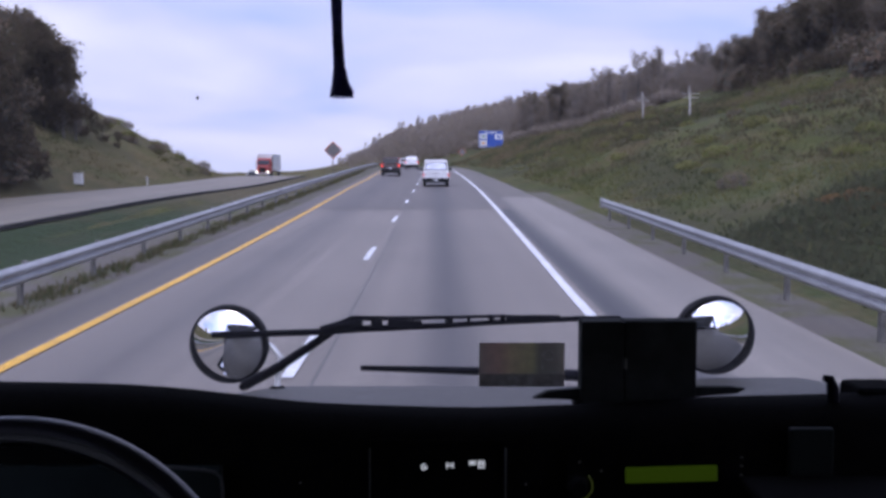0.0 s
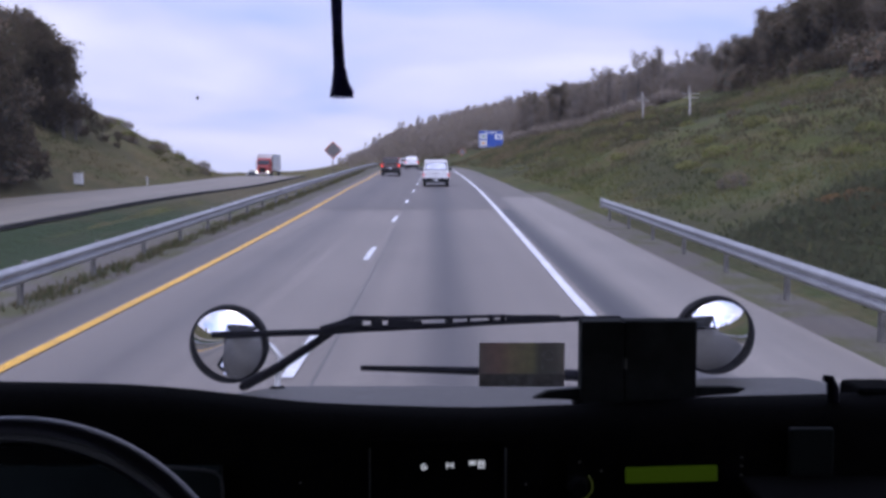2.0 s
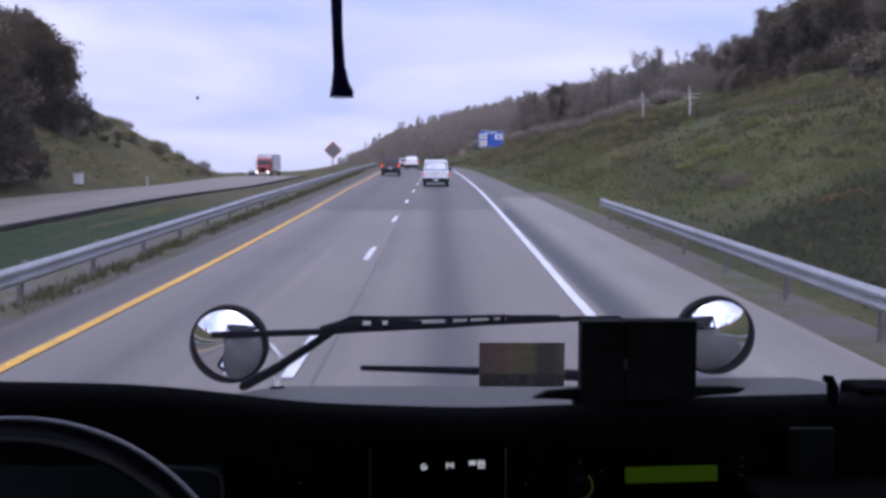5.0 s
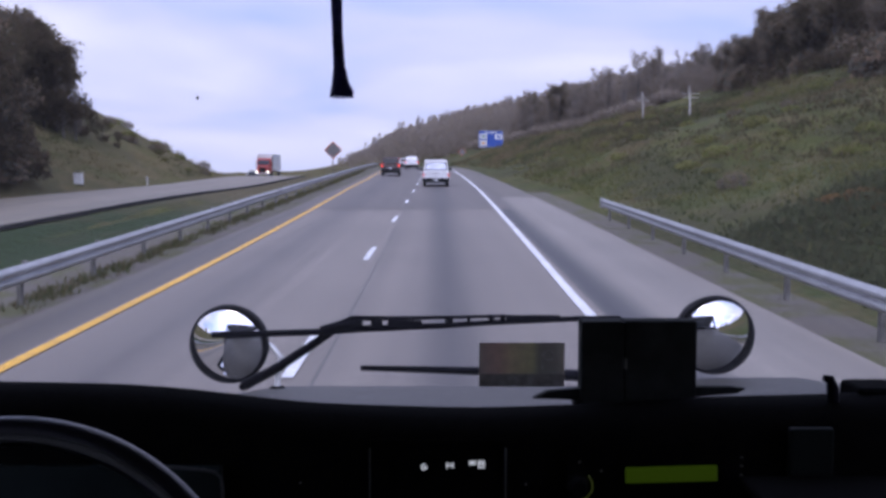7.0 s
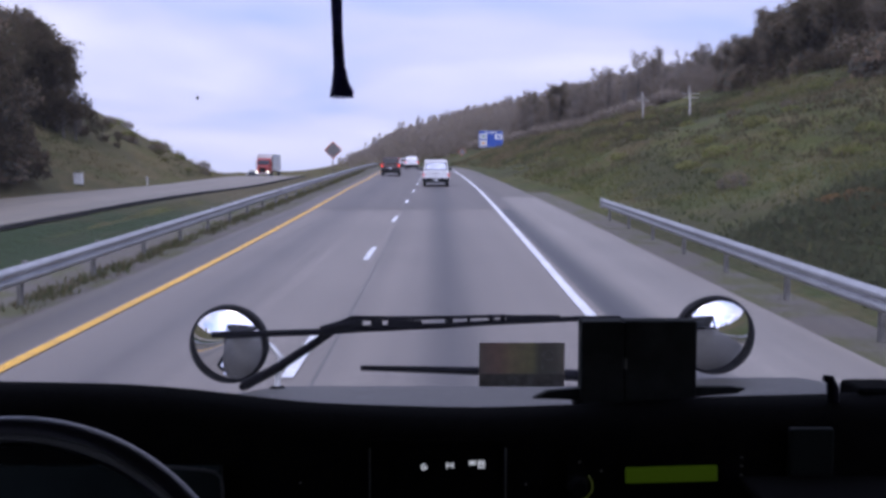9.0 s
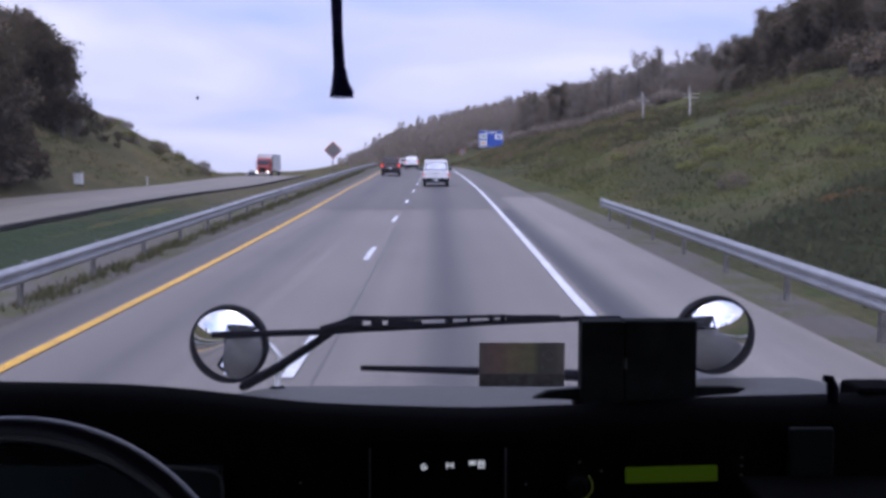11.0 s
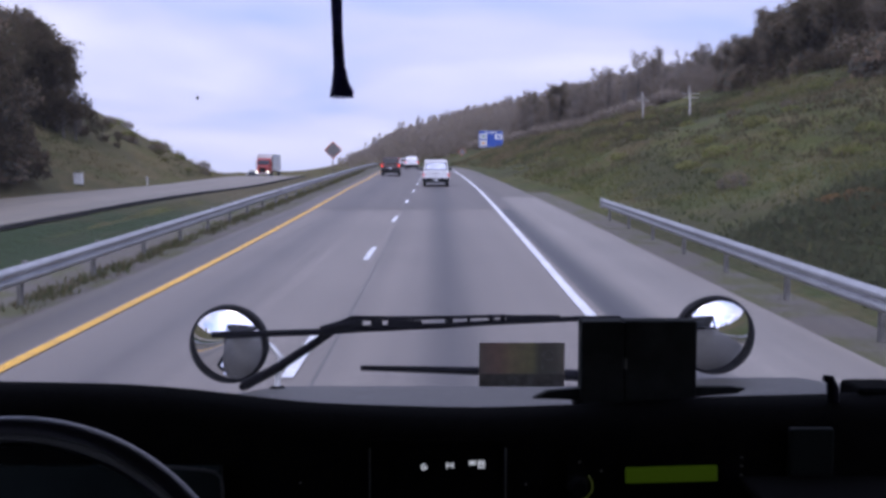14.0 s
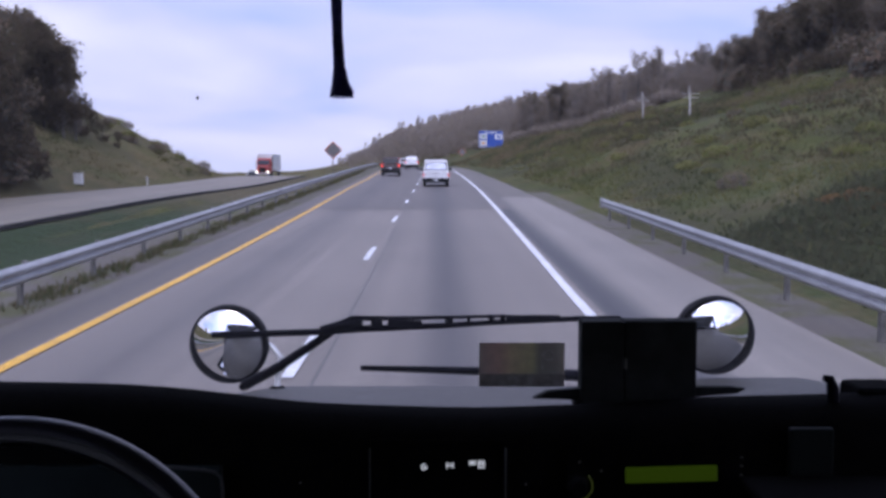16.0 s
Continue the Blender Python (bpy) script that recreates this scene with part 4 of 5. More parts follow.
def tree_meshes(name, h, spread, leaves, size, leaf, bark, seed, bare=0.0, low=0.25, steep=0.0):
    """Trunk and crown meshes of one tree of height h."""
    r = random.Random(seed)
    bm = bmesh.new()
    lean = [(0, 0)]
    for i in range(6):
        lean.append((lean[-1][0] + r.uniform(-0.12, 0.12), lean[-1][1] + r.uniform(-0.12, 0.12)))
    spine = [Vector((lean[i][0], lean[i][1], h * 0.92 * i / 6 - 0.4 * (i == 0))) for i in range(7)]
    tube(spine, [h * 0.016 * (1 - 0.13 * i) + 0.02 for i in range(7)], 7, True, bm)
    tips = [spine[-1]]
    for i in range(int(13 + 5 * bare)):
        f = r.uniform(low, 0.95)
        k = min(int(f * 6), 5)
        start = spine[k].lerp(spine[k + 1], f * 6 - k)
        a = r.uniform(0, 6.283)
        reach = spread * (1.15 - 0.75 * abs(f - 0.45)) * r.uniform(0.6, 1.05)
        d = Vector((math.cos(a), math.sin(a), r.uniform(0.35, 0.9) + steep))
        p1 = start + d * reach * 0.5
        p2 = p1 + Vector((d.x * 0.9, d.y * 0.9, d.z + 0.25)) * reach * 0.45
        tube([start, p1, p2], [h * 0.006 + 0.012, h * 0.0035 + 0.008, 0.012], 5, True, bm)
        tips += [p1, p2, p1.lerp(p2, 0.5)]
        for _ in range(2):
            q = p1.lerp(p2, r.random())
            e = q + Vector((r.uniform(-1, 1), r.uniform(-1, 1), r.uniform(0.2, 1.2))) * reach * 0.3
            tube([q, e], [0.022, 0.008], 4, True, bm)
            tips.append(e)
    me_t = bpy.data.meshes.new("trunk")
    bm.to_mesh(me_t)
    bm.free()
    me_t.materials.append(bark)
    verts, faces = [], []
    clumps = [(p, r.uniform(0.5, 1.0) * spread * 0.36) for p in tips]
    for i in range(leaves):
        c, rad = clumps[r.randrange(len(clumps))]
        p = c + Vector((r.gauss(0, 0.5), r.gauss(0, 0.5), r.gauss(0, 0.42))) * rad
        if p.z < h * low * 0.5:
            continue
        s = size * r.uniform(0.5, 1.3)
        a = Vector((r.gauss(0, 1), r.gauss(0, 1), r.gauss(0, 1))).normalized()
        b = a.cross(Vector((r.gauss(0, 1), r.gauss(0, 1), r.gauss(0, 1)))).normalized()
        n = len(verts)
        bend = a.cross(b) * s * 0.25
        verts += [p - a * s, p + b * s * 0.55 + bend, p + a * s, p - b * s * 0.55 + bend]
        faces += [(n, n + 1, n + 2), (n, n + 2, n + 3)]
    me_c = bpy.data.meshes.new("crown")
    me_c.from_pydata(verts, [], faces)
    me_c.materials.append(leaf)
    return me_t, me_c


KINDS = [
    tree_meshes("oak", 12.5, 4.2, 5200, 0.25, LEAF_A, BARK, 1, 0, 0.03),
    tree_meshes("oak", 11.5, 3.8, 4800, 0.25, LEAF_B, BARK, 2, 0, 0.03),
    tree_meshes("maple", 13.5, 3.8, 5000, 0.25, LEAF_A, BARK, 3, 0, 0.03),
    tree_meshes("bare", 12.5, 2.5, 1900, 0.18, DUSK, PALE_BARK, 4, 2, 0.10, 0.7),
    tree_meshes("bare", 11.0, 1.7, 900, 0.16, LEAF_C, PALE_BARK, 5, 2, 0.12, 1.2),
    tree_meshes("young", 6.5, 2.3, 1700, 0.19, LEAF_A, BARK, 6, 0, 0.03),
]
WORDS = ["dense olive-brown autumn tree at the wood's edge", "rust-brown autumn tree in the roadside wood", "tall dark leafy tree in the roadside wood",
         "half-bare dull brown autumn tree on the hillside", "thin bare grey-barked tree on the ridge", "small bushy tree on the embankment"]


SKYLINE = [(-0.824, 0.203), (-0.419, 0.162), (-0.397, 0.148), (-0.380, 0.134), (-0.363, 0.109), (-0.352, 0.081), (-0.338, 0.064), (-0.316, 0.056), (-0.269, 0.023), (-0.230, 0.000), (-0.133, 0.001), (-0.124, 0.002), (-0.102, 0.016), (-0.074, 0.031), (-0.047, 0.049), (-0.024, 0.059), (0.037, 0.076), (0.092, 0.087), (0.146, 0.105), (0.187, 0.113), (0.253, 0.120), (0.270, 0.121), (0.292, 0.131), (0.303, 0.145), (0.342, 0.166), (0.376, 0.184), (0.898, 0.203)]
HEIGHTS = [12.5, 11.5, 13.5, 12.5, 11.0, 6.5]


def room(x, y):
    """How tall a tree may grow before it stands out of the wood's even skyline."""
    return 2.54 + y * bars(SKYLINE, x / max(y, 1.0)) - land(x, y)


def plant(kind, x, y, scale=1.0, group="", sink=0.15):
    if y > 20:
        scale = min(scale, room(x, y) / (HEIGHTS[kind] * 0.98) * (rng.uniform(0.62, 1.10) if kind in (3, 4) else rng.uniform(0.78, 0.98)))
    if scale < 0.28:
        return None
    ob = thing("tree", WORDS[kind], "tree", Matrix.Translation((x, y, land(x, y) - sink)) @ Matrix.Rotation(rng.uniform(0, 6.28), 4, "Z")
               @ Matrix.Diagonal((scale * rng.uniform(0.9, 1.1), scale * rng.uniform(0.9, 1.1), scale, 1)), group)
    for nm, me in zip(("trunk", "crown"), KINDS[kind]):
        p = new(nm, me)
        p.parent = ob
    return ob


# left wood, coming down to the far carriageway
planted = 0
while planted < 95:
    y = rng.uniform(30, 104)
    u = -28.3 - rng.random() ** 1.2 * 22
    if u > (-0.432 if u > -36 else -0.372) * y:
        continue
    planted += 1
    plant(rng.choice((0, 0, 0, 2, 2, 2, 1, 5)), u, y, rng.uniform(0.68, 0.92), "left wood")
for i in range(26):
    y = rng.uniform(62, 84)
    plant(rng.choice((0, 1, 2, 5)), -rng.uniform(0.432, 0.50) * y - 0.5, y, rng.uniform(0.55, 0.9), "left wood")
for i in range(30):
    y = rng.uniform(96, 110)
    plant(rng.choice((0, 0, 2, 1, 5)), -(0.374 + 0.075 * i / 29) * y, y, rng.uniform(0.7, 0.95), "left wood")
for u, y, k, s in ((-36.0, 97, 3, 0.5), (-35.5, 99, 3, 0.42), (-36.5, 103, 5, 0.55), (-37.0, 106, 5, 0.5), (-36.0, 108, 5, 0.38), (-33.0, 112, 5, 0.25), (-35.0, 110, 5, 0.3)):
    plant(k, u, y, s, "left wood")


def edge(y):
    """Where the right-hand wood begins, from the road's middle line."""
    return bars([(-60, 44), (40, 44), (58, 27), (70, 31), (85, 37), (100, 41.5), (135, 43), (160, 42), (200, 35), (240, 30), (268, 24), (300, 12), (420, 8)], y)


# right wood: dense and dark near, half bare farther on
for i in range(95):
    y = rng.uniform(62, 152)
    u = edge(y) + 1.0 + rng.random() ** 1.3 * 22
    plant(rng.choice((0, 1, 1, 1, 2)), u + curve(y), y, rng.uniform(0.75, 1.05), "right wood")
for i in range(84):
    y = rng.uniform(150, 262)
    u = edge(y) + rng.random() ** 1.2 * 30
    plant(rng.choice((1, 3, 3, 3, 3, 3, 4, 4, 4, 4)), u + curve(y), y, rng.uniform(0.62, 1.0), "right wood")
for i in range(26):
    y = rng.uniform(-55, 25)
    s = rng.choice((-1, 1))
    plant(rng.choice((0, 1, 2)), (-34 - rng.random() * 14) if s < 0 else 48 + rng.random() * 10, y - 30, rng.uniform(0.35, 0.55), "wood behind")


def far_wood(name, label, spots, seed, leaf=LEAF_C):
    """A distant wood as one mass of many small crowns and stems."""
    r = random.Random(seed)
    verts, faces = [], []
    for x, y, z, h in spots:
        wd = h * r.uniform(0.16, 0.27)
        n = len(verts)
        t = 0.012 * h
        verts += [(x - t, y, z - 1), (x + t, y, z - 1), (x, y + t, z - 1), (x, y, z + h)]
        faces += [(n, n + 1, n + 3), (n + 1, n + 2, n + 3), (n + 2, n, n + 3)]
        for _ in range(70):
            f = r.random() ** 0.75
            k = wd * (1.1 - 0.85 * f)
            p = Vector((x + r.gauss(0, 0.55) * k, y + r.gauss(0, 0.55) * k, z + h * (0.12 + 0.9 * f)))
            s = h * 0.05 * r.uniform(0.4, 1.1)
            a = Vector((r.gauss(0, 0.3), r.gauss(0, 0.3), r.gauss(0, 1))).normalized()
            b = a.cross(Vector((r.gauss(0, 1), r.gauss(0, 1), r.gauss(0, 1)))).normalized()
            n = len(verts)
            verts += [p - a * s * 1.9, p + b * s * 0.42, p + a * s * 1.9, p - b * s * 0.42]
            faces += [(n, n + 1, n + 2), (n, n + 2, n + 3)]
    ob = mesh_ob(name, verts, faces, leaf)
    return tagged(ob, label, "wood", kind="stuff")


spots = []
for i in range(2600):
    y = rng.uniform(255, 520)
    u = edge(y) + rng.random() * 130
    x = u + curve(y)
    if -0.16 < x / y < 0.42:
        h = min(rng.uniform(8, 13), room(x, y) * (rng.uniform(0.5, 0.78) if rng.random() < 0.93 else 1.0))
        if h > 2.5:
            spots.append((x, y, land(x, y) - 0.5, h))
far_wood("far_wood", "hazy half-bare woods on the ridge ahead", spots, 5, DUSK)
spots = []
for i in range(1500):
    y = rng.uniform(152, 262)
    x = edge(y) + 2.0 + rng.random() * 34 + curve(y)
    h = min(rng.uniform(4.0, 8.5), room(x, y) * rng.uniform(0.38, 0.64))
    if h > 2.5:
        spots.append((x, y, land(x, y) - 0.5, h))
far_wood("slope_wood", "half-bare grey autumn wood above the grass slope", spots, 8, DUSK)
spots = []
for i in range(60):
    y = rng.uniform(560, 900)
    x = -y * rng.uniform(0.14, 0.26)
    spots.append((x, y, land(x, y) - 1, min(rng.uniform(4, 9), max(2.54 + y * 0.002 - land(x, y), 1.5))))
far_wood("valley_wood", "distant low woods beyond the left valley", spots, 6)

# ---------------- shrubs and tall grass ----------------


def shrub_mesh(seed, n, spread, h, size, material):
    r = random.Random(seed)
    verts, faces = [], []
    for i in range(n):
        a, q = r.uniform(0, 6.28), math.sqrt(r.random())
        p = Vector((math.cos(a) * q * spread, math.sin(a) * q * spread, h * r.random() * (1.05 - 0.6 * q * q)))
        s = size * r.uniform(0.5, 1.3)
        d = Vector((r.gauss(0, 1), r.gauss(0, 1), r.gauss(0, 1))).normalized()
        e = d.cross(Vector((r.gauss(0, 1), r.gauss(0, 1), r.gauss(0, 1)))).normalized()
        k = len(verts)
        verts += [p - d * s, p + e * s * 0.5, p + d * s, p - e * s * 0.5]
        faces += [(k, k + 1, k + 2), (k, k + 2, k + 3)]
    me = bpy.data.meshes.new("shrub")
    me.from_pydata(verts, [], faces)
    me.materials.append(material)
    return me


SHRUBS = [shrub_mesh(i, 600, 1.1, 1.1 + 0.2 * i, 0.13, m) for i, m in enumerate((SHRUB, SHRUB, LEAF_B))]
for i in range(160):
    y = rng.uniform(12, 165)
    u = rng.uniform(8.2, 36)
    ob = new("shrub", SHRUBS[rng.choice((0, 0, 0, 0, 1, 1, 1, 1, 2))])
    s = rng.uniform(0.2, 0.62)
    x = u + curve(y)
    ob.matrix_basis = Matrix.Translation((x, y, land(x, y) - 0.05)) @ Matrix.Rotation(rng.uniform(0, 6), 4, "Z") @ Matrix.Diagonal((s * 1.25, s * 1.25, s * 0.8, 1))
    tagged(ob, "low scrubby autumn shrub on the grass slope", "shrub", "shrubs on the slopes")

UNDERGROWTH = [shrub_mesh(60 + i, 700, 1.1, 1.4, 0.15, m) for i, m in enumerate((LEAF_A, LEAF_B, DUSK))]
# undergrowth along the woods' edges
for i in range(66):
    if i < 44:
        y = rng.uniform(66, 152)
        u = edge(y) + rng.uniform(-0.6, 2.5)
    else:
        y = rng.uniform(44, 80)
        u = min(-28.5 - rng.random() * 2.0, -0.415 * y)
    x = u + curve(y)
    ob = new("shrub", UNDERGROWTH[rng.randrange(2)])
    s = rng.uniform(1.2, 2.4)
    ob.matrix_basis = Matrix.Translation((x, y, land(x, y) - 0.1)) @ Matrix.Rotation(rng.uniform(0, 6), 4, "Z") @ Matrix.Diagonal((s, s, s, 1))
    tagged(ob, "tall brown undergrowth at the wood's edge", "shrub", "undergrowth")
# grey-brown thicket at the foot of the half-bare wood
for i in range(46):
    y = rng.uniform(165, 262)
    u = edge(y) + rng.uniform(-5.5, 1.0)
    x = u + curve(y)
    ob = new("shrub", UNDERGROWTH[2])
    s = rng.uniform(1.1, 2.3)
    ob.matrix_basis = Matrix.Translation((x, y, land(x, y) - 0.1)) @ Matrix.Rotation(rng.uniform(0, 6), 4, "Z") @ Matrix.Diagonal((s * 1.4, s * 1.4, s * 0.8, 1))
    tagged(ob, "grey-brown bush at the foot of the half-bare wood", "shrub", "thicket")
RUST_BUSH = shrub_mesh(80, 500, 1.1, 0.9, 0.12, leaf_mat("rusty_leaves", (0.24, 0.13, 0.05), (0.34, 0.19, 0.07), (0.20, 0.13, 0.06), (0.16, 0.12, 0.05)))
# a rusty patch of low bushes behind the outer guardrail
for i in range(9):
    y, x = rng.uniform(23, 27), rng.uniform(9.6, 11.4)
    ob = new("shrub", RUST_BUSH)
    s = rng.uniform(0.20, 0.38)
    ob.matrix_basis = Matrix.Translation((x, y, land(x, y) - 0.05)) @ Matrix.Rotation(rng.uniform(0, 6), 4, "Z") @ Matrix.Diagonal((s * 1.3, s * 1.3, s * 0.9, 1))
    tagged(ob, "low rust-brown bush behind the guardrail", "shrub", "rusty bushes")


# rough brush and tall grass that clothe the slopes
def brush(name, label, u_range, y_range, count, seed, thick, size=1.0, material=None):
    r = random.Random(seed)
    verts, faces = [], []
    for i in range(count):
        y = y_range[0] + (y_range[1] - y_range[0]) * r.random() ** 1.35
        u = u_range[0] + (u_range[1] - u_range[0]) * r.random()
        x = u + curve(y)
        if noise.noise(Vector((x * 0.09, y * 0.05, seed))) + 0.25 * noise.noise(Vector((x * 0.4, y * 0.25, seed))) < r.uniform(-0.35, 0.2) + thick(u):
            continue
        z = land(x, y)
        big = (0.11 + 0.0014 * y) * r.uniform(0.5, 1.35) * size
        for _ in range(6):
            p = Vector((x + r.gauss(0, big * 1.6), y + r.gauss(0, big * 1.6), z + abs(r.gauss(0, big * 0.6)) - 0.03))
            d = Vector((r.gauss(0, 0.6), r.gauss(0, 0.6), abs(r.gauss(0.9, 0.5)))).normalized() * big * r.uniform(0.5, 1.2)
            e = d.cross(Vector((r.gauss(0, 1), r.gauss(0, 1), r.gauss(0, 0.5)))).normalized() * big * r.uniform(0.15, 0.35)
            n = len(verts)
            verts += [p - d * 0.3, p + e, p + d, p - e]
            faces += [(n, n + 1, n + 2), (n, n + 2, n + 3)]
    tagged(mesh_ob(name, verts, faces, material or BRUSH), label, "brush", kind="stuff")


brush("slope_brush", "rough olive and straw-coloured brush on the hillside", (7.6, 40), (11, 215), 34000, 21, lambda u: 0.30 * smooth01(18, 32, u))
# green weeds whose shadowed look is put into the darker leaf colours
RANK = leaf_mat("rank_weed_leaves", (0.060, 0.084, 0.040), (0.100, 0.128, 0.056), (0.076, 0.098, 0.046), (0.120, 0.118, 0.056))
brush("rank_weeds", "rank green weeds with shade in their colour, behind the outer guardrail", (7.2, 13.0), (11, 27), 5200, 23, lambda u: 0.35 * smooth01(9.5, 13, u) - 0.35, 1.1, RANK)
SCRUB = leaf_mat("dark_scrub_leaves", (0.0582, 0.0650, 0.0291), (0.0918, 0.0851, 0.0403), (0.1165, 0.0874, 0.0493), (0.0739, 0.0806, 0.0336))
brush("slope_scrub", "dark olive and brown scrub across the hillside", (14, 37), (36, 130), 5200, 27, lambda u: 0.05 + 0.2 * smooth01(30, 37, u), 1.15, SCRUB)
brush("slope_brush", "dry brush on the bank across the far carriageway", (-46, -27.8), (62, 150), 3600, 22, lambda u: 0.12, 0.8)
# tufts of weeds and dry grass round the guardrail posts
def tufts(name, label, u_of, y0, y1, count, seed, tall):
    r = random.Random(seed)
    verts, faces = [], []
    for i in range(count):
        y = y0 + (y1 - y0) * r.random()
        if noise.noise(Vector((y * 0.35, seed, 0.0))) < r.uniform(-0.5, 0.25):
            continue
        u = u_of(y) + r.gauss(0, 0.16)
        x = u + curve(y)
        for _ in range(9):
            a, h = r.uniform(0, 6.28), tall * r.uniform(0.3, 1.0)
            p = Vector((x + r.gauss(0, 0.08), y + r.gauss(0, 0.08), climb(y) - 0.07))
            d = Vector((math.cos(a), math.sin(a), 0))
            lean = Vector((r.gauss(0, 0.4), r.gauss(0, 0.4), 1)) * h
            n = len(verts)
            verts += [p - d * 0.018, p + d * 0.018, p + lean * 0.6 + d * 0.012, p + lean]
            faces += [(n, n + 1, n + 2), (n, n + 2, n + 3)]
    tagged(mesh_ob(name, verts, faces, BLADE), label, "weeds", kind="stuff")


tufts("verge_weeds", "dry weeds and grass tufts under the median guardrail", lambda y: left_rail(y) - 0.12, 8, 120, 2200, 3, 0.22)
# small bushes along the cutting's shoulder
for i in range(22):
    y = rng.uniform(118, 134)
    u = -27.5 - rng.random() * 13
    x = u + curve(y)
    ob = new("shrub", SHRUBS[rng.choice((0, 2))])
    s = rng.uniform(0.35, 0.9)
    ob.matrix_basis = Matrix.Translation((x, y, land(x, y) - 0.05)) @ Matrix.Rotation(rng.uniform(0, 6), 4, "Z") @ Matrix.Diagonal((s, s, s * 0.9, 1))
    tagged(ob, "small dark bush on the embankment's edge", "shrub", "shrubs on the slopes")
# ---------------- vehicles ----------------


def at_road(u, y, turn=0.0):
    """A pose on the carriageway, facing along it."""
    slope = math.degrees(math.atan(climb(y + 1) - climb(y - 1)) / 1.0) / 2
    yaw = -math.degrees(math.atan((curve(y + 1) - curve(y - 1)) / 2))
    return pose(u + curve(y), y, climb(y) + 0.015 + (part_way(y)[1] if u < -15 else 0), slope if turn == 0 else -slope, 0, turn + yaw)


def wheels(car, half, front, rear, r, wide=0.2):
    tyre0 = rim0 = None
    for y in (front, rear):
        for s in (-1, 1):
            tyre = spin([(-wide / 2, r * 0.6), (-wide / 2, r * 0.92), (-wide * 0.35, r), (wide * 0.35, r), (wide / 2, r * 0.92), (wide / 2, r * 0.6)], 24, "x")
            hold = part("wheel", tyre, RUBBER, car, "black tyre with a silver rim")
            hold.location = (s * half, y, r)
            rimb = spin([(-wide * 0.42, r * 0.25), (-wide * 0.46, r * 0.58), (wide * 0.46, r * 0.58), (wide * 0.42, r * 0.25)], 16, "x")
            part("wheel_rim", rimb, SILVER_PAINT, hold, "silver wheel rim")


def p_box(name, car, c, s, material, bevel=0.02, top=(1, 1), shift=0.0, label="", parent=None):
    return part(name, rbox(*c, *s, bevel, top, shift), material, parent or car, label)


def pickup(m):
    """White compact pickup with a canopy over its bed, seen from behind; the nose points along y."""
    car = thing("pickup_truck", "white pickup truck with a white canopy, seen from behind", "pickup truck", m)
    p_box("body", car, (0, 0, 0.72), (1.80, 5.0, 0.62), WHITE_PAINT, 0.08, (0.96, 0.985), label="white painted body")
    p_box("cab", car, (0, 0.75, 1.36), (1.62, 2.0, 0.70), WHITE_PAINT, 0.10, (0.84, 0.62), 0.0, "white cab")
    can = p_box("canopy", car, (0, -1.45, 1.40), (1.70, 1.95, 0.80), WHITE_PAINT, 0.07, (0.88, 0.92), 0.05, "white bed canopy")
    win = p_box("canopy_window", car, (0, -2.415, 1.36), (1.36, 0.03, 0.44), PALE_GLASS, 0.012, (0.90, 1), 0.03, "pale sky-lit rear window", can)
    p_box("window_seal", car, (0, -2.408, 1.36), (1.44, 0.03, 0.50), RUBBER, 0.012, (0.90, 1), 0.03, parent=can)
    for s in (-1, 1):
        p_box("roof_bar", car, (0, -1.45 + s * 0.55, 1.83), (1.45, 0.04, 0.035), DARK_TRIM, 0.01)
        light = p_box("tail_light", car, (s * 0.845, -2.475, 0.80), (0.075, 0.08, 0.28), TAIL_DIM, 0.02, label="lit red tail light")
        p_box("wing_mirror", car, (s * 1.02, 1.35, 1.12), (0.24, 0.10, 0.19), DARK_TRIM, 0.03)
        p_box("side_window", car, (s * 0.765, 0.75, 1.40), (0.04, 1.1, 0.40), DARK_GLASS, 0.01, (1, 0.8))
    p_box("tailgate", car, (0, -2.492, 0.76), (1.44, 0.035, 0.44), WHITE_PAINT, 0.015, label="white tailgate")
    p_box("tailgate_handle", car, (0, -2.515, 0.90), (0.18, 0.02, 0.05), DARK_TRIM, 0.008)
    bump = p_box("rear_bumper", car, (0, -2.50, 0.45), (1.76, 0.16, 0.26), DARK_TRIM, 0.03, label="dark rear bumper")
    p_box("number_plate", car, (0, -2.59, 0.46), (0.30, 0.01, 0.14), PLATE, 0.004, parent=bump)
    p_box("underbody", car, (0, 0.0, 0.36), (1.5, 4.4, 0.18), RUBBER, 0.03)
    wheels(car, 0.76, 1.55, -1.5, 0.34, 0.22)
    return car


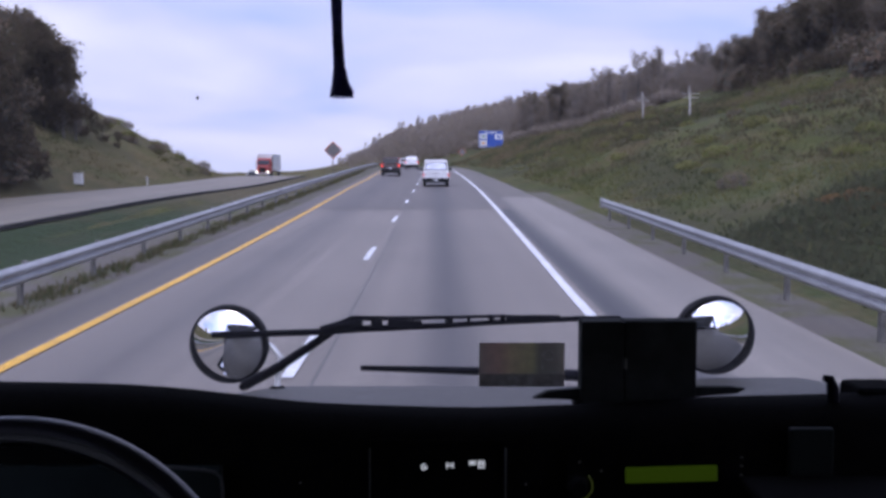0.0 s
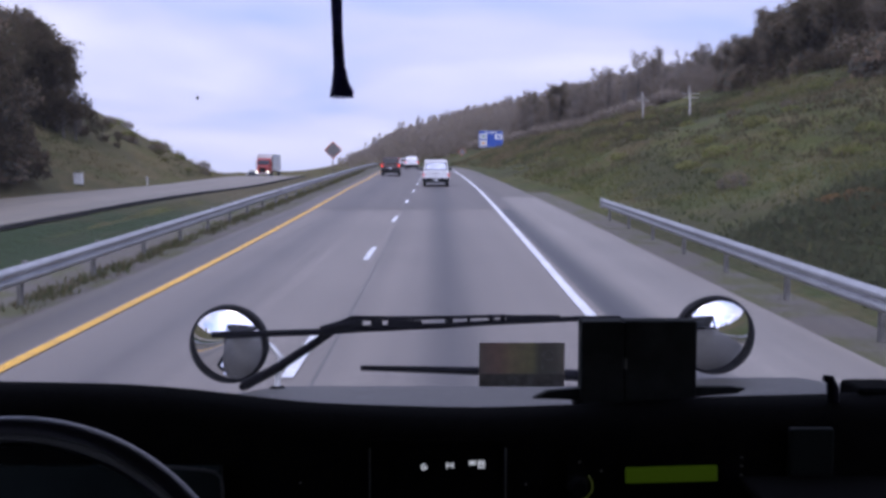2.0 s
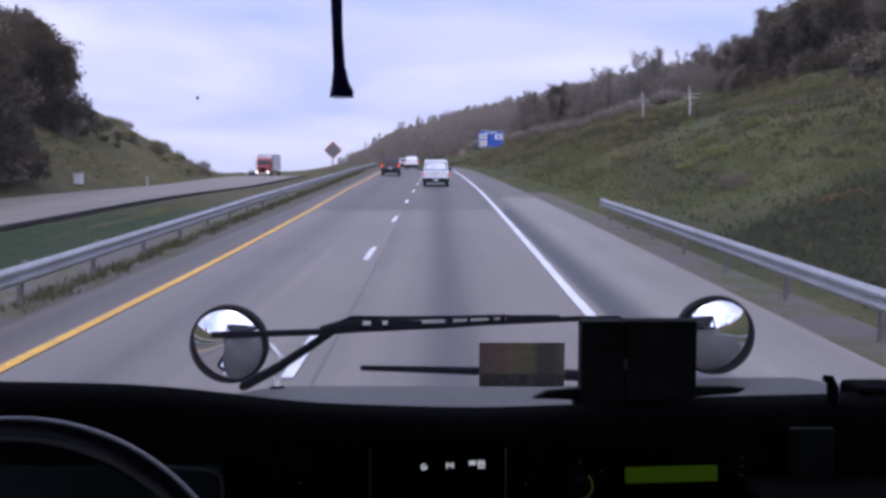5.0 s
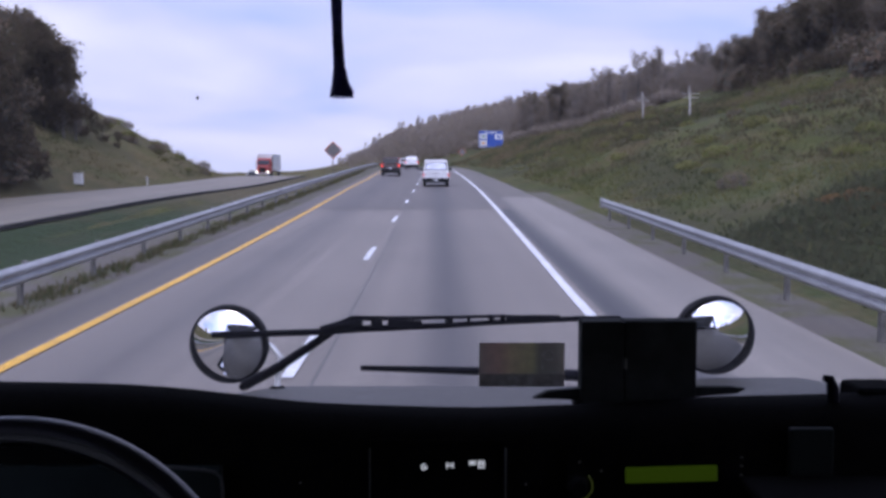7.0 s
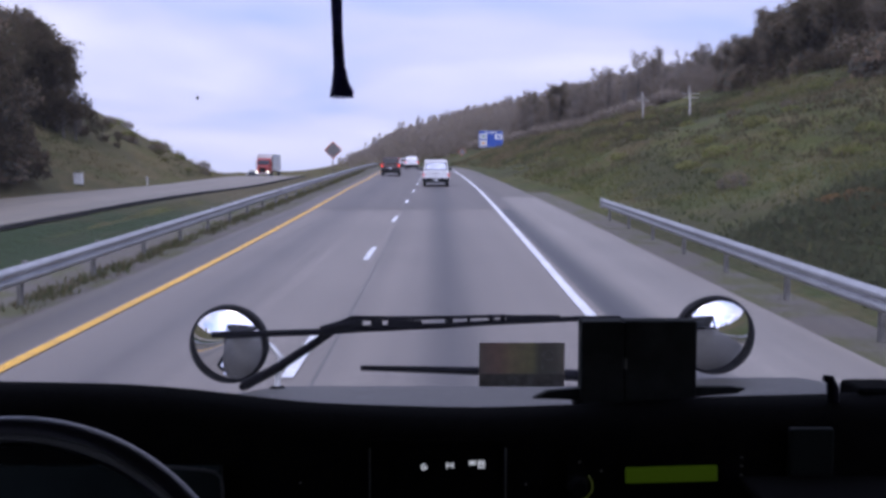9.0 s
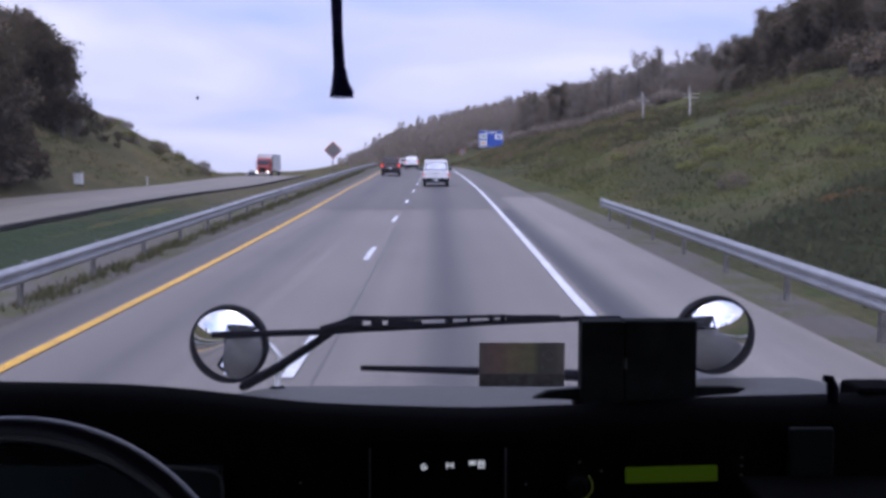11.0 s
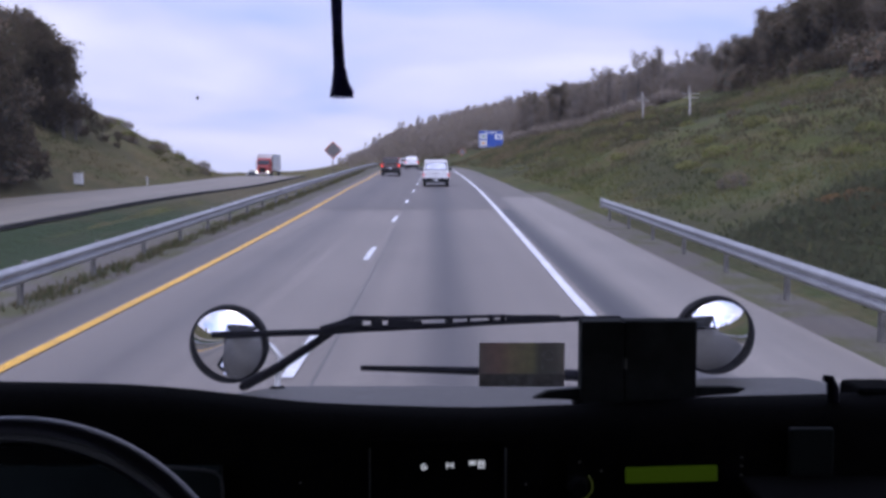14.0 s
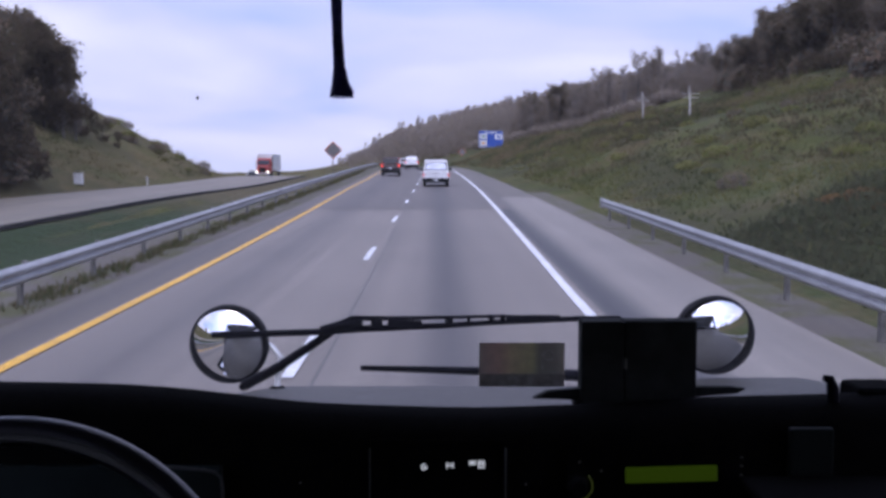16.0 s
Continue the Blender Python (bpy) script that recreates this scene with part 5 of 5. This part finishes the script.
def estate(m, paint, label, name="suv", height=1.72, glass=DARK_GLASS, lit=TAIL, wide=1.8):
    """A car or SUV seen from behind."""
    car = thing(name, label, "car", m)
    h = height
    p_box("body", car, (0, 0, h * 0.40), (wide, 4.5, h * 0.36), paint, 0.10, (0.95, 0.97), label="painted body")
    cabin = p_box("cabin", car, (0, -0.45, h * 0.78), (wide * 0.93, 2.9, h * 0.42), paint, 0.12, (0.80, 0.74), -0.1, "roof and pillars")
    p_box("rear_window", car, (0, -1.83, h * 0.77), (wide * 0.70, 0.10, h * 0.22), glass, 0.02, (0.86, 1), 0.13, "tinted rear window", cabin)
    for s in (-1, 1):
        p_box("side_window", car, (s * wide * 0.425, -0.45, h * 0.78), (0.05, 2.0, h * 0.22), glass, 0.02, (1, 0.8), parent=cabin)
        p_box("tail_light", car, (s * wide * 0.44, -2.20, h * 0.54), (0.16, 0.10, h * 0.14), lit, 0.02, label="lit red tail light")
        p_box("wing_mirror", car, (s * wide * 0.55, 0.85, h * 0.62), (0.2, 0.1, 0.15), DARK_TRIM, 0.03)
        p_box("roof_rail", car, (s * wide * 0.36, -0.5, h * 1.0), (0.04, 1.8, 0.04), DARK_TRIM, 0.012)
    bump = p_box("rear_bumper", car, (0, -2.2, h * 0.29), (wide * 0.97, 0.2, h * 0.15), DARK_TRIM, 0.04, label="dark rear bumper")
    p_box("number_plate", car, (0, -2.27, h * 0.43), (0.32, 0.01, 0.15), PLATE, 0.004)
    p_box("underbody", car, (0, 0, h * 0.20), (wide * 0.85, 4.0, 0.16), RUBBER, 0.03)
    wheels(car, wide * 0.43, 1.35, -1.4, 0.33, 0.2)
    return car


def lorry(m, paint, label, name="semi_truck"):
    """Tractor with a box trailer, oncoming; its nose points along local y."""
    car = thing(name, label, "truck", m)
    p_box("cab", car, (0, 5.2, 2.0), (2.35, 2.2, 2.5), paint, 0.14, (0.94, 0.8), -0.15, "painted sleeper cab")
    nose = p_box("nose", car, (0, 7.0, 1.35), (2.1, 1.7, 1.25), paint, 0.14, (0.92, 0.9), -0.1, "painted hood")
    p_box("grille", car, (0, 7.86, 1.30), (1.1, 0.06, 0.85), DARK_TRIM, 0.03, parent=nose)
    p_box("windshield", car, (0, 6.20, 2.55), (1.95, 0.12, 0.75), DARK_GLASS, 0.03, (0.95, 1), -0.14)
    p_box("front_bumper", car, (0, 7.92, 0.62), (2.35, 0.22, 0.38), CHROME, 0.05)
    for s in (-1, 1):
        p_box("headlight", car, (s * 0.88, 7.86, 1.0), (0.26, 0.10, 0.22), HEAD, 0.03, label="lit headlight")
        part("exhaust_stack", tube([(s * 1.2, 4.0, 0.9), (s * 1.2, 4.0, 3.7)], 0.08, 10), CHROME, car)
        p_box("wing_mirror", car, (s * 1.35, 6.1, 2.4), (0.12, 0.1, 0.5), DARK_TRIM, 0.03)
    trailer = p_box("trailer", car, (0, -2.6, 2.55), (2.5, 12.8, 2.8), SIGN_WHITE, 0.05, label="long white box trailer")
    p_box("trailer_frame", car, (0, -2.6, 1.05), (1.2, 12.4, 0.22), RUBBER, 0.03, parent=trailer)
    wheels(car, 1.08, 6.9, 3.7, 0.5, 0.28)
    wheels(car, 1.08, -6.3, -7.6, 0.5, 0.28)
    return car


pickup(at_road(-0.0, 71.0))
estate(at_road(-4.05, 99.0), MAROON_PAINT, "dark maroon sport utility vehicle with lit tail lights", "suv", 1.80)
estate(at_road(-2.3, 134.0), WHITE_PAINT, "white minivan far ahead with pale windows", "minivan", 1.75, PALE_GLASS)
estate(at_road(-3.4, 152.0), SILVER_PAINT, "pale silver car far up the highway", "car", 1.5)
estate(at_road(-4.2, 176.0), RED_PAINT, "small red car far up the highway", "car", 1.5)
lorry(at_road(-21.6 + part_way(176)[0], 176.0, 180), RED_PAINT, "red semi truck with a white trailer, oncoming")
lorry(at_road(-38.6, 292.0, 180), BLACK_PAINT, "dark semi truck with lit headlights, oncoming")

# ---------------- signs and poles ----------------


def blue_sign(x, y):
    z = land(x, y)
    s = thing("services_sign", "large blue roadside services sign with pale square panels", "road sign", Matrix.Translation((x, y, z)))
    zc = 3.0
    p_box("panel", s, (0, 0, zc), (5.2, 0.06, 3.5), SIGN_BLUE, 0.0, label="blue sign panel")
    for sx, sz, w0, h0 in ((0, 1.69, 5.1, 0.06), (0, -1.69, 5.1, 0.06)):
        p_box("border", s, (sx, -0.035, zc + sz), (w0, 0.012, h0), SIGN_WHITE, 0)
    for sx in (-2.53, 2.53):
        p_box("border", s, (sx, -0.035, zc), (0.06, 0.012, 3.44), SIGN_WHITE, 0)
    for sx, w0 in ((-0.95, 0.7), (0.15, 1.0), (1.05, 0.55)):
        p_box("lettering_bar", s, (sx, -0.036, zc + 1.3), (w0, 0.01, 0.3), SIGN_WHITE, 0)
    for sx, sz, inner in ((-1.60, 0.50, SIGN_GREEN), (-1.60, -0.92, SIGN_ORANGE_PRINT), (1.65, 0.45, SIGN_BLUE)):
        pan = p_box("logo_panel", s, (sx, -0.04, zc + sz), (1.5, 0.02, 1.15), SIGN_WHITE, 0, label="white square logo panel")
        mark = p_box("logo_mark", s, (sx, -0.056, zc + sz), (0.6, 0.01, 0.5), inner, 0.0, parent=pan)
    for sx in (-1.4, 1.4):
        p_box("sign_post", s, (sx, 0.10, 1.2), (0.12, 0.12, 3.6), POST_STEEL, 0.01)
    return s


blue_sign(10.2, 218.0)


def diamond(x, y, size=1.2, h=2.2):
    s = thing("diamond_sign", "dull diamond warning sign with an orange edge", "road sign", Matrix.Translation((x, y, land(x, y))))
    face = rbox(0, 0, 0, size, 0.03, size, 0.004, seg=1)
    bmesh.ops.rotate(face, verts=face.verts, cent=(0, 0, 0), matrix=Matrix.Rotation(radians(45), 3, "Y"))
    bmesh.ops.translate(face, verts=face.verts, vec=(0, 0, h))
    part("face", face, SIGN_ORANGE, s, "orange diamond panel")
    mid_ = rbox(0, -0.02, 0, size * 0.91, 0.012, size * 0.91, 0.0)
    bmesh.ops.rotate(mid_, verts=mid_.verts, cent=(0, 0, 0), matrix=Matrix.Rotation(radians(45), 3, "Y"))
    bmesh.ops.translate(mid_, verts=mid_.verts, vec=(0, 0, h))
    part("inner_panel", mid_, SIGN_BACK, s, "dull grey-brown panel")
    p_box("sign_post", s, (0, 0.05, h / 2 - 0.5), (0.07, 0.07, h + 0.6), POST_STEEL, 0.006)
    return s


diamond(-10.8 + curve(112), 112.0, 1.4, 3.2)
diamond(9.4 + curve(208), 208.0)
diamond(-9.0, -105.0)
diamond(9.2, -104.0)


def utility_pole(x, y, h):
    s = thing("utility_pole", "pale wooden utility pole with a double crossarm", "utility pole", Matrix.Translation((x, y, land(x, y))), "poles on the slope")
    part("pole", tube([(0, 0, -0.6), (0.05, 0, h * 0.5), (-0.05, 0, h)], [0.085, 0.07, 0.055], 12), POLE_WOOD, s, "pale weathered pole")
    for z in (h - 0.62, h - 0.92):
        arm = p_box("crossarm", s, (0, -0.14, z), (1.45, 0.07, 0.06), POLE_WOOD, 0.01)
        for k in (-0.62, -0.34, 0.34, 0.62):
            part("insulator", spin([(0.05, 0.03), (0.12, 0.045), (0.16, 0.03), (0.19, 0.02)], 8, "z", at=(k, -0.14, z)), DARK_TRIM, arm)
    return s


utility_pole(22.6, 116.0, 3.2)
utility_pole(21.4, 89.0, 2.7)


def white_cabinet(x, y):
    s = thing("roadside_cabinet", "small white roadside cabinet beside the far carriageway", "cabinet", Matrix.Translation((x, y, land(x, y))))
    p_box("body", s, (0, 0, 0.50), (0.62, 0.45, 0.85), SIGN_WHITE, 0.02)
    p_box("lid", s, (0, 0, 0.95), (0.68, 0.5, 0.06), SIGN_WHITE, 0.01)
    p_box("plinth", s, (0, 0, 0.02), (0.7, 0.55, 0.14), GRAVEL, 0.01)
    return s


white_cabinet(-28.6, 80.0)
for y, u in ((97.0, -27.2),):
    s = thing("marker_post", "short white marker post beside the far carriageway", "marker post", Matrix.Translation((u + curve(y), y, land(u + curve(y), y))))
    p_box("post", s, (0, 0, 0.4), (0.12, 0.05, 0.9), SIGN_WHITE, 0.01)
    p_box("reflector", s, (0, -0.03, 0.72), (0.08, 0.012, 0.12), GALV, 0)

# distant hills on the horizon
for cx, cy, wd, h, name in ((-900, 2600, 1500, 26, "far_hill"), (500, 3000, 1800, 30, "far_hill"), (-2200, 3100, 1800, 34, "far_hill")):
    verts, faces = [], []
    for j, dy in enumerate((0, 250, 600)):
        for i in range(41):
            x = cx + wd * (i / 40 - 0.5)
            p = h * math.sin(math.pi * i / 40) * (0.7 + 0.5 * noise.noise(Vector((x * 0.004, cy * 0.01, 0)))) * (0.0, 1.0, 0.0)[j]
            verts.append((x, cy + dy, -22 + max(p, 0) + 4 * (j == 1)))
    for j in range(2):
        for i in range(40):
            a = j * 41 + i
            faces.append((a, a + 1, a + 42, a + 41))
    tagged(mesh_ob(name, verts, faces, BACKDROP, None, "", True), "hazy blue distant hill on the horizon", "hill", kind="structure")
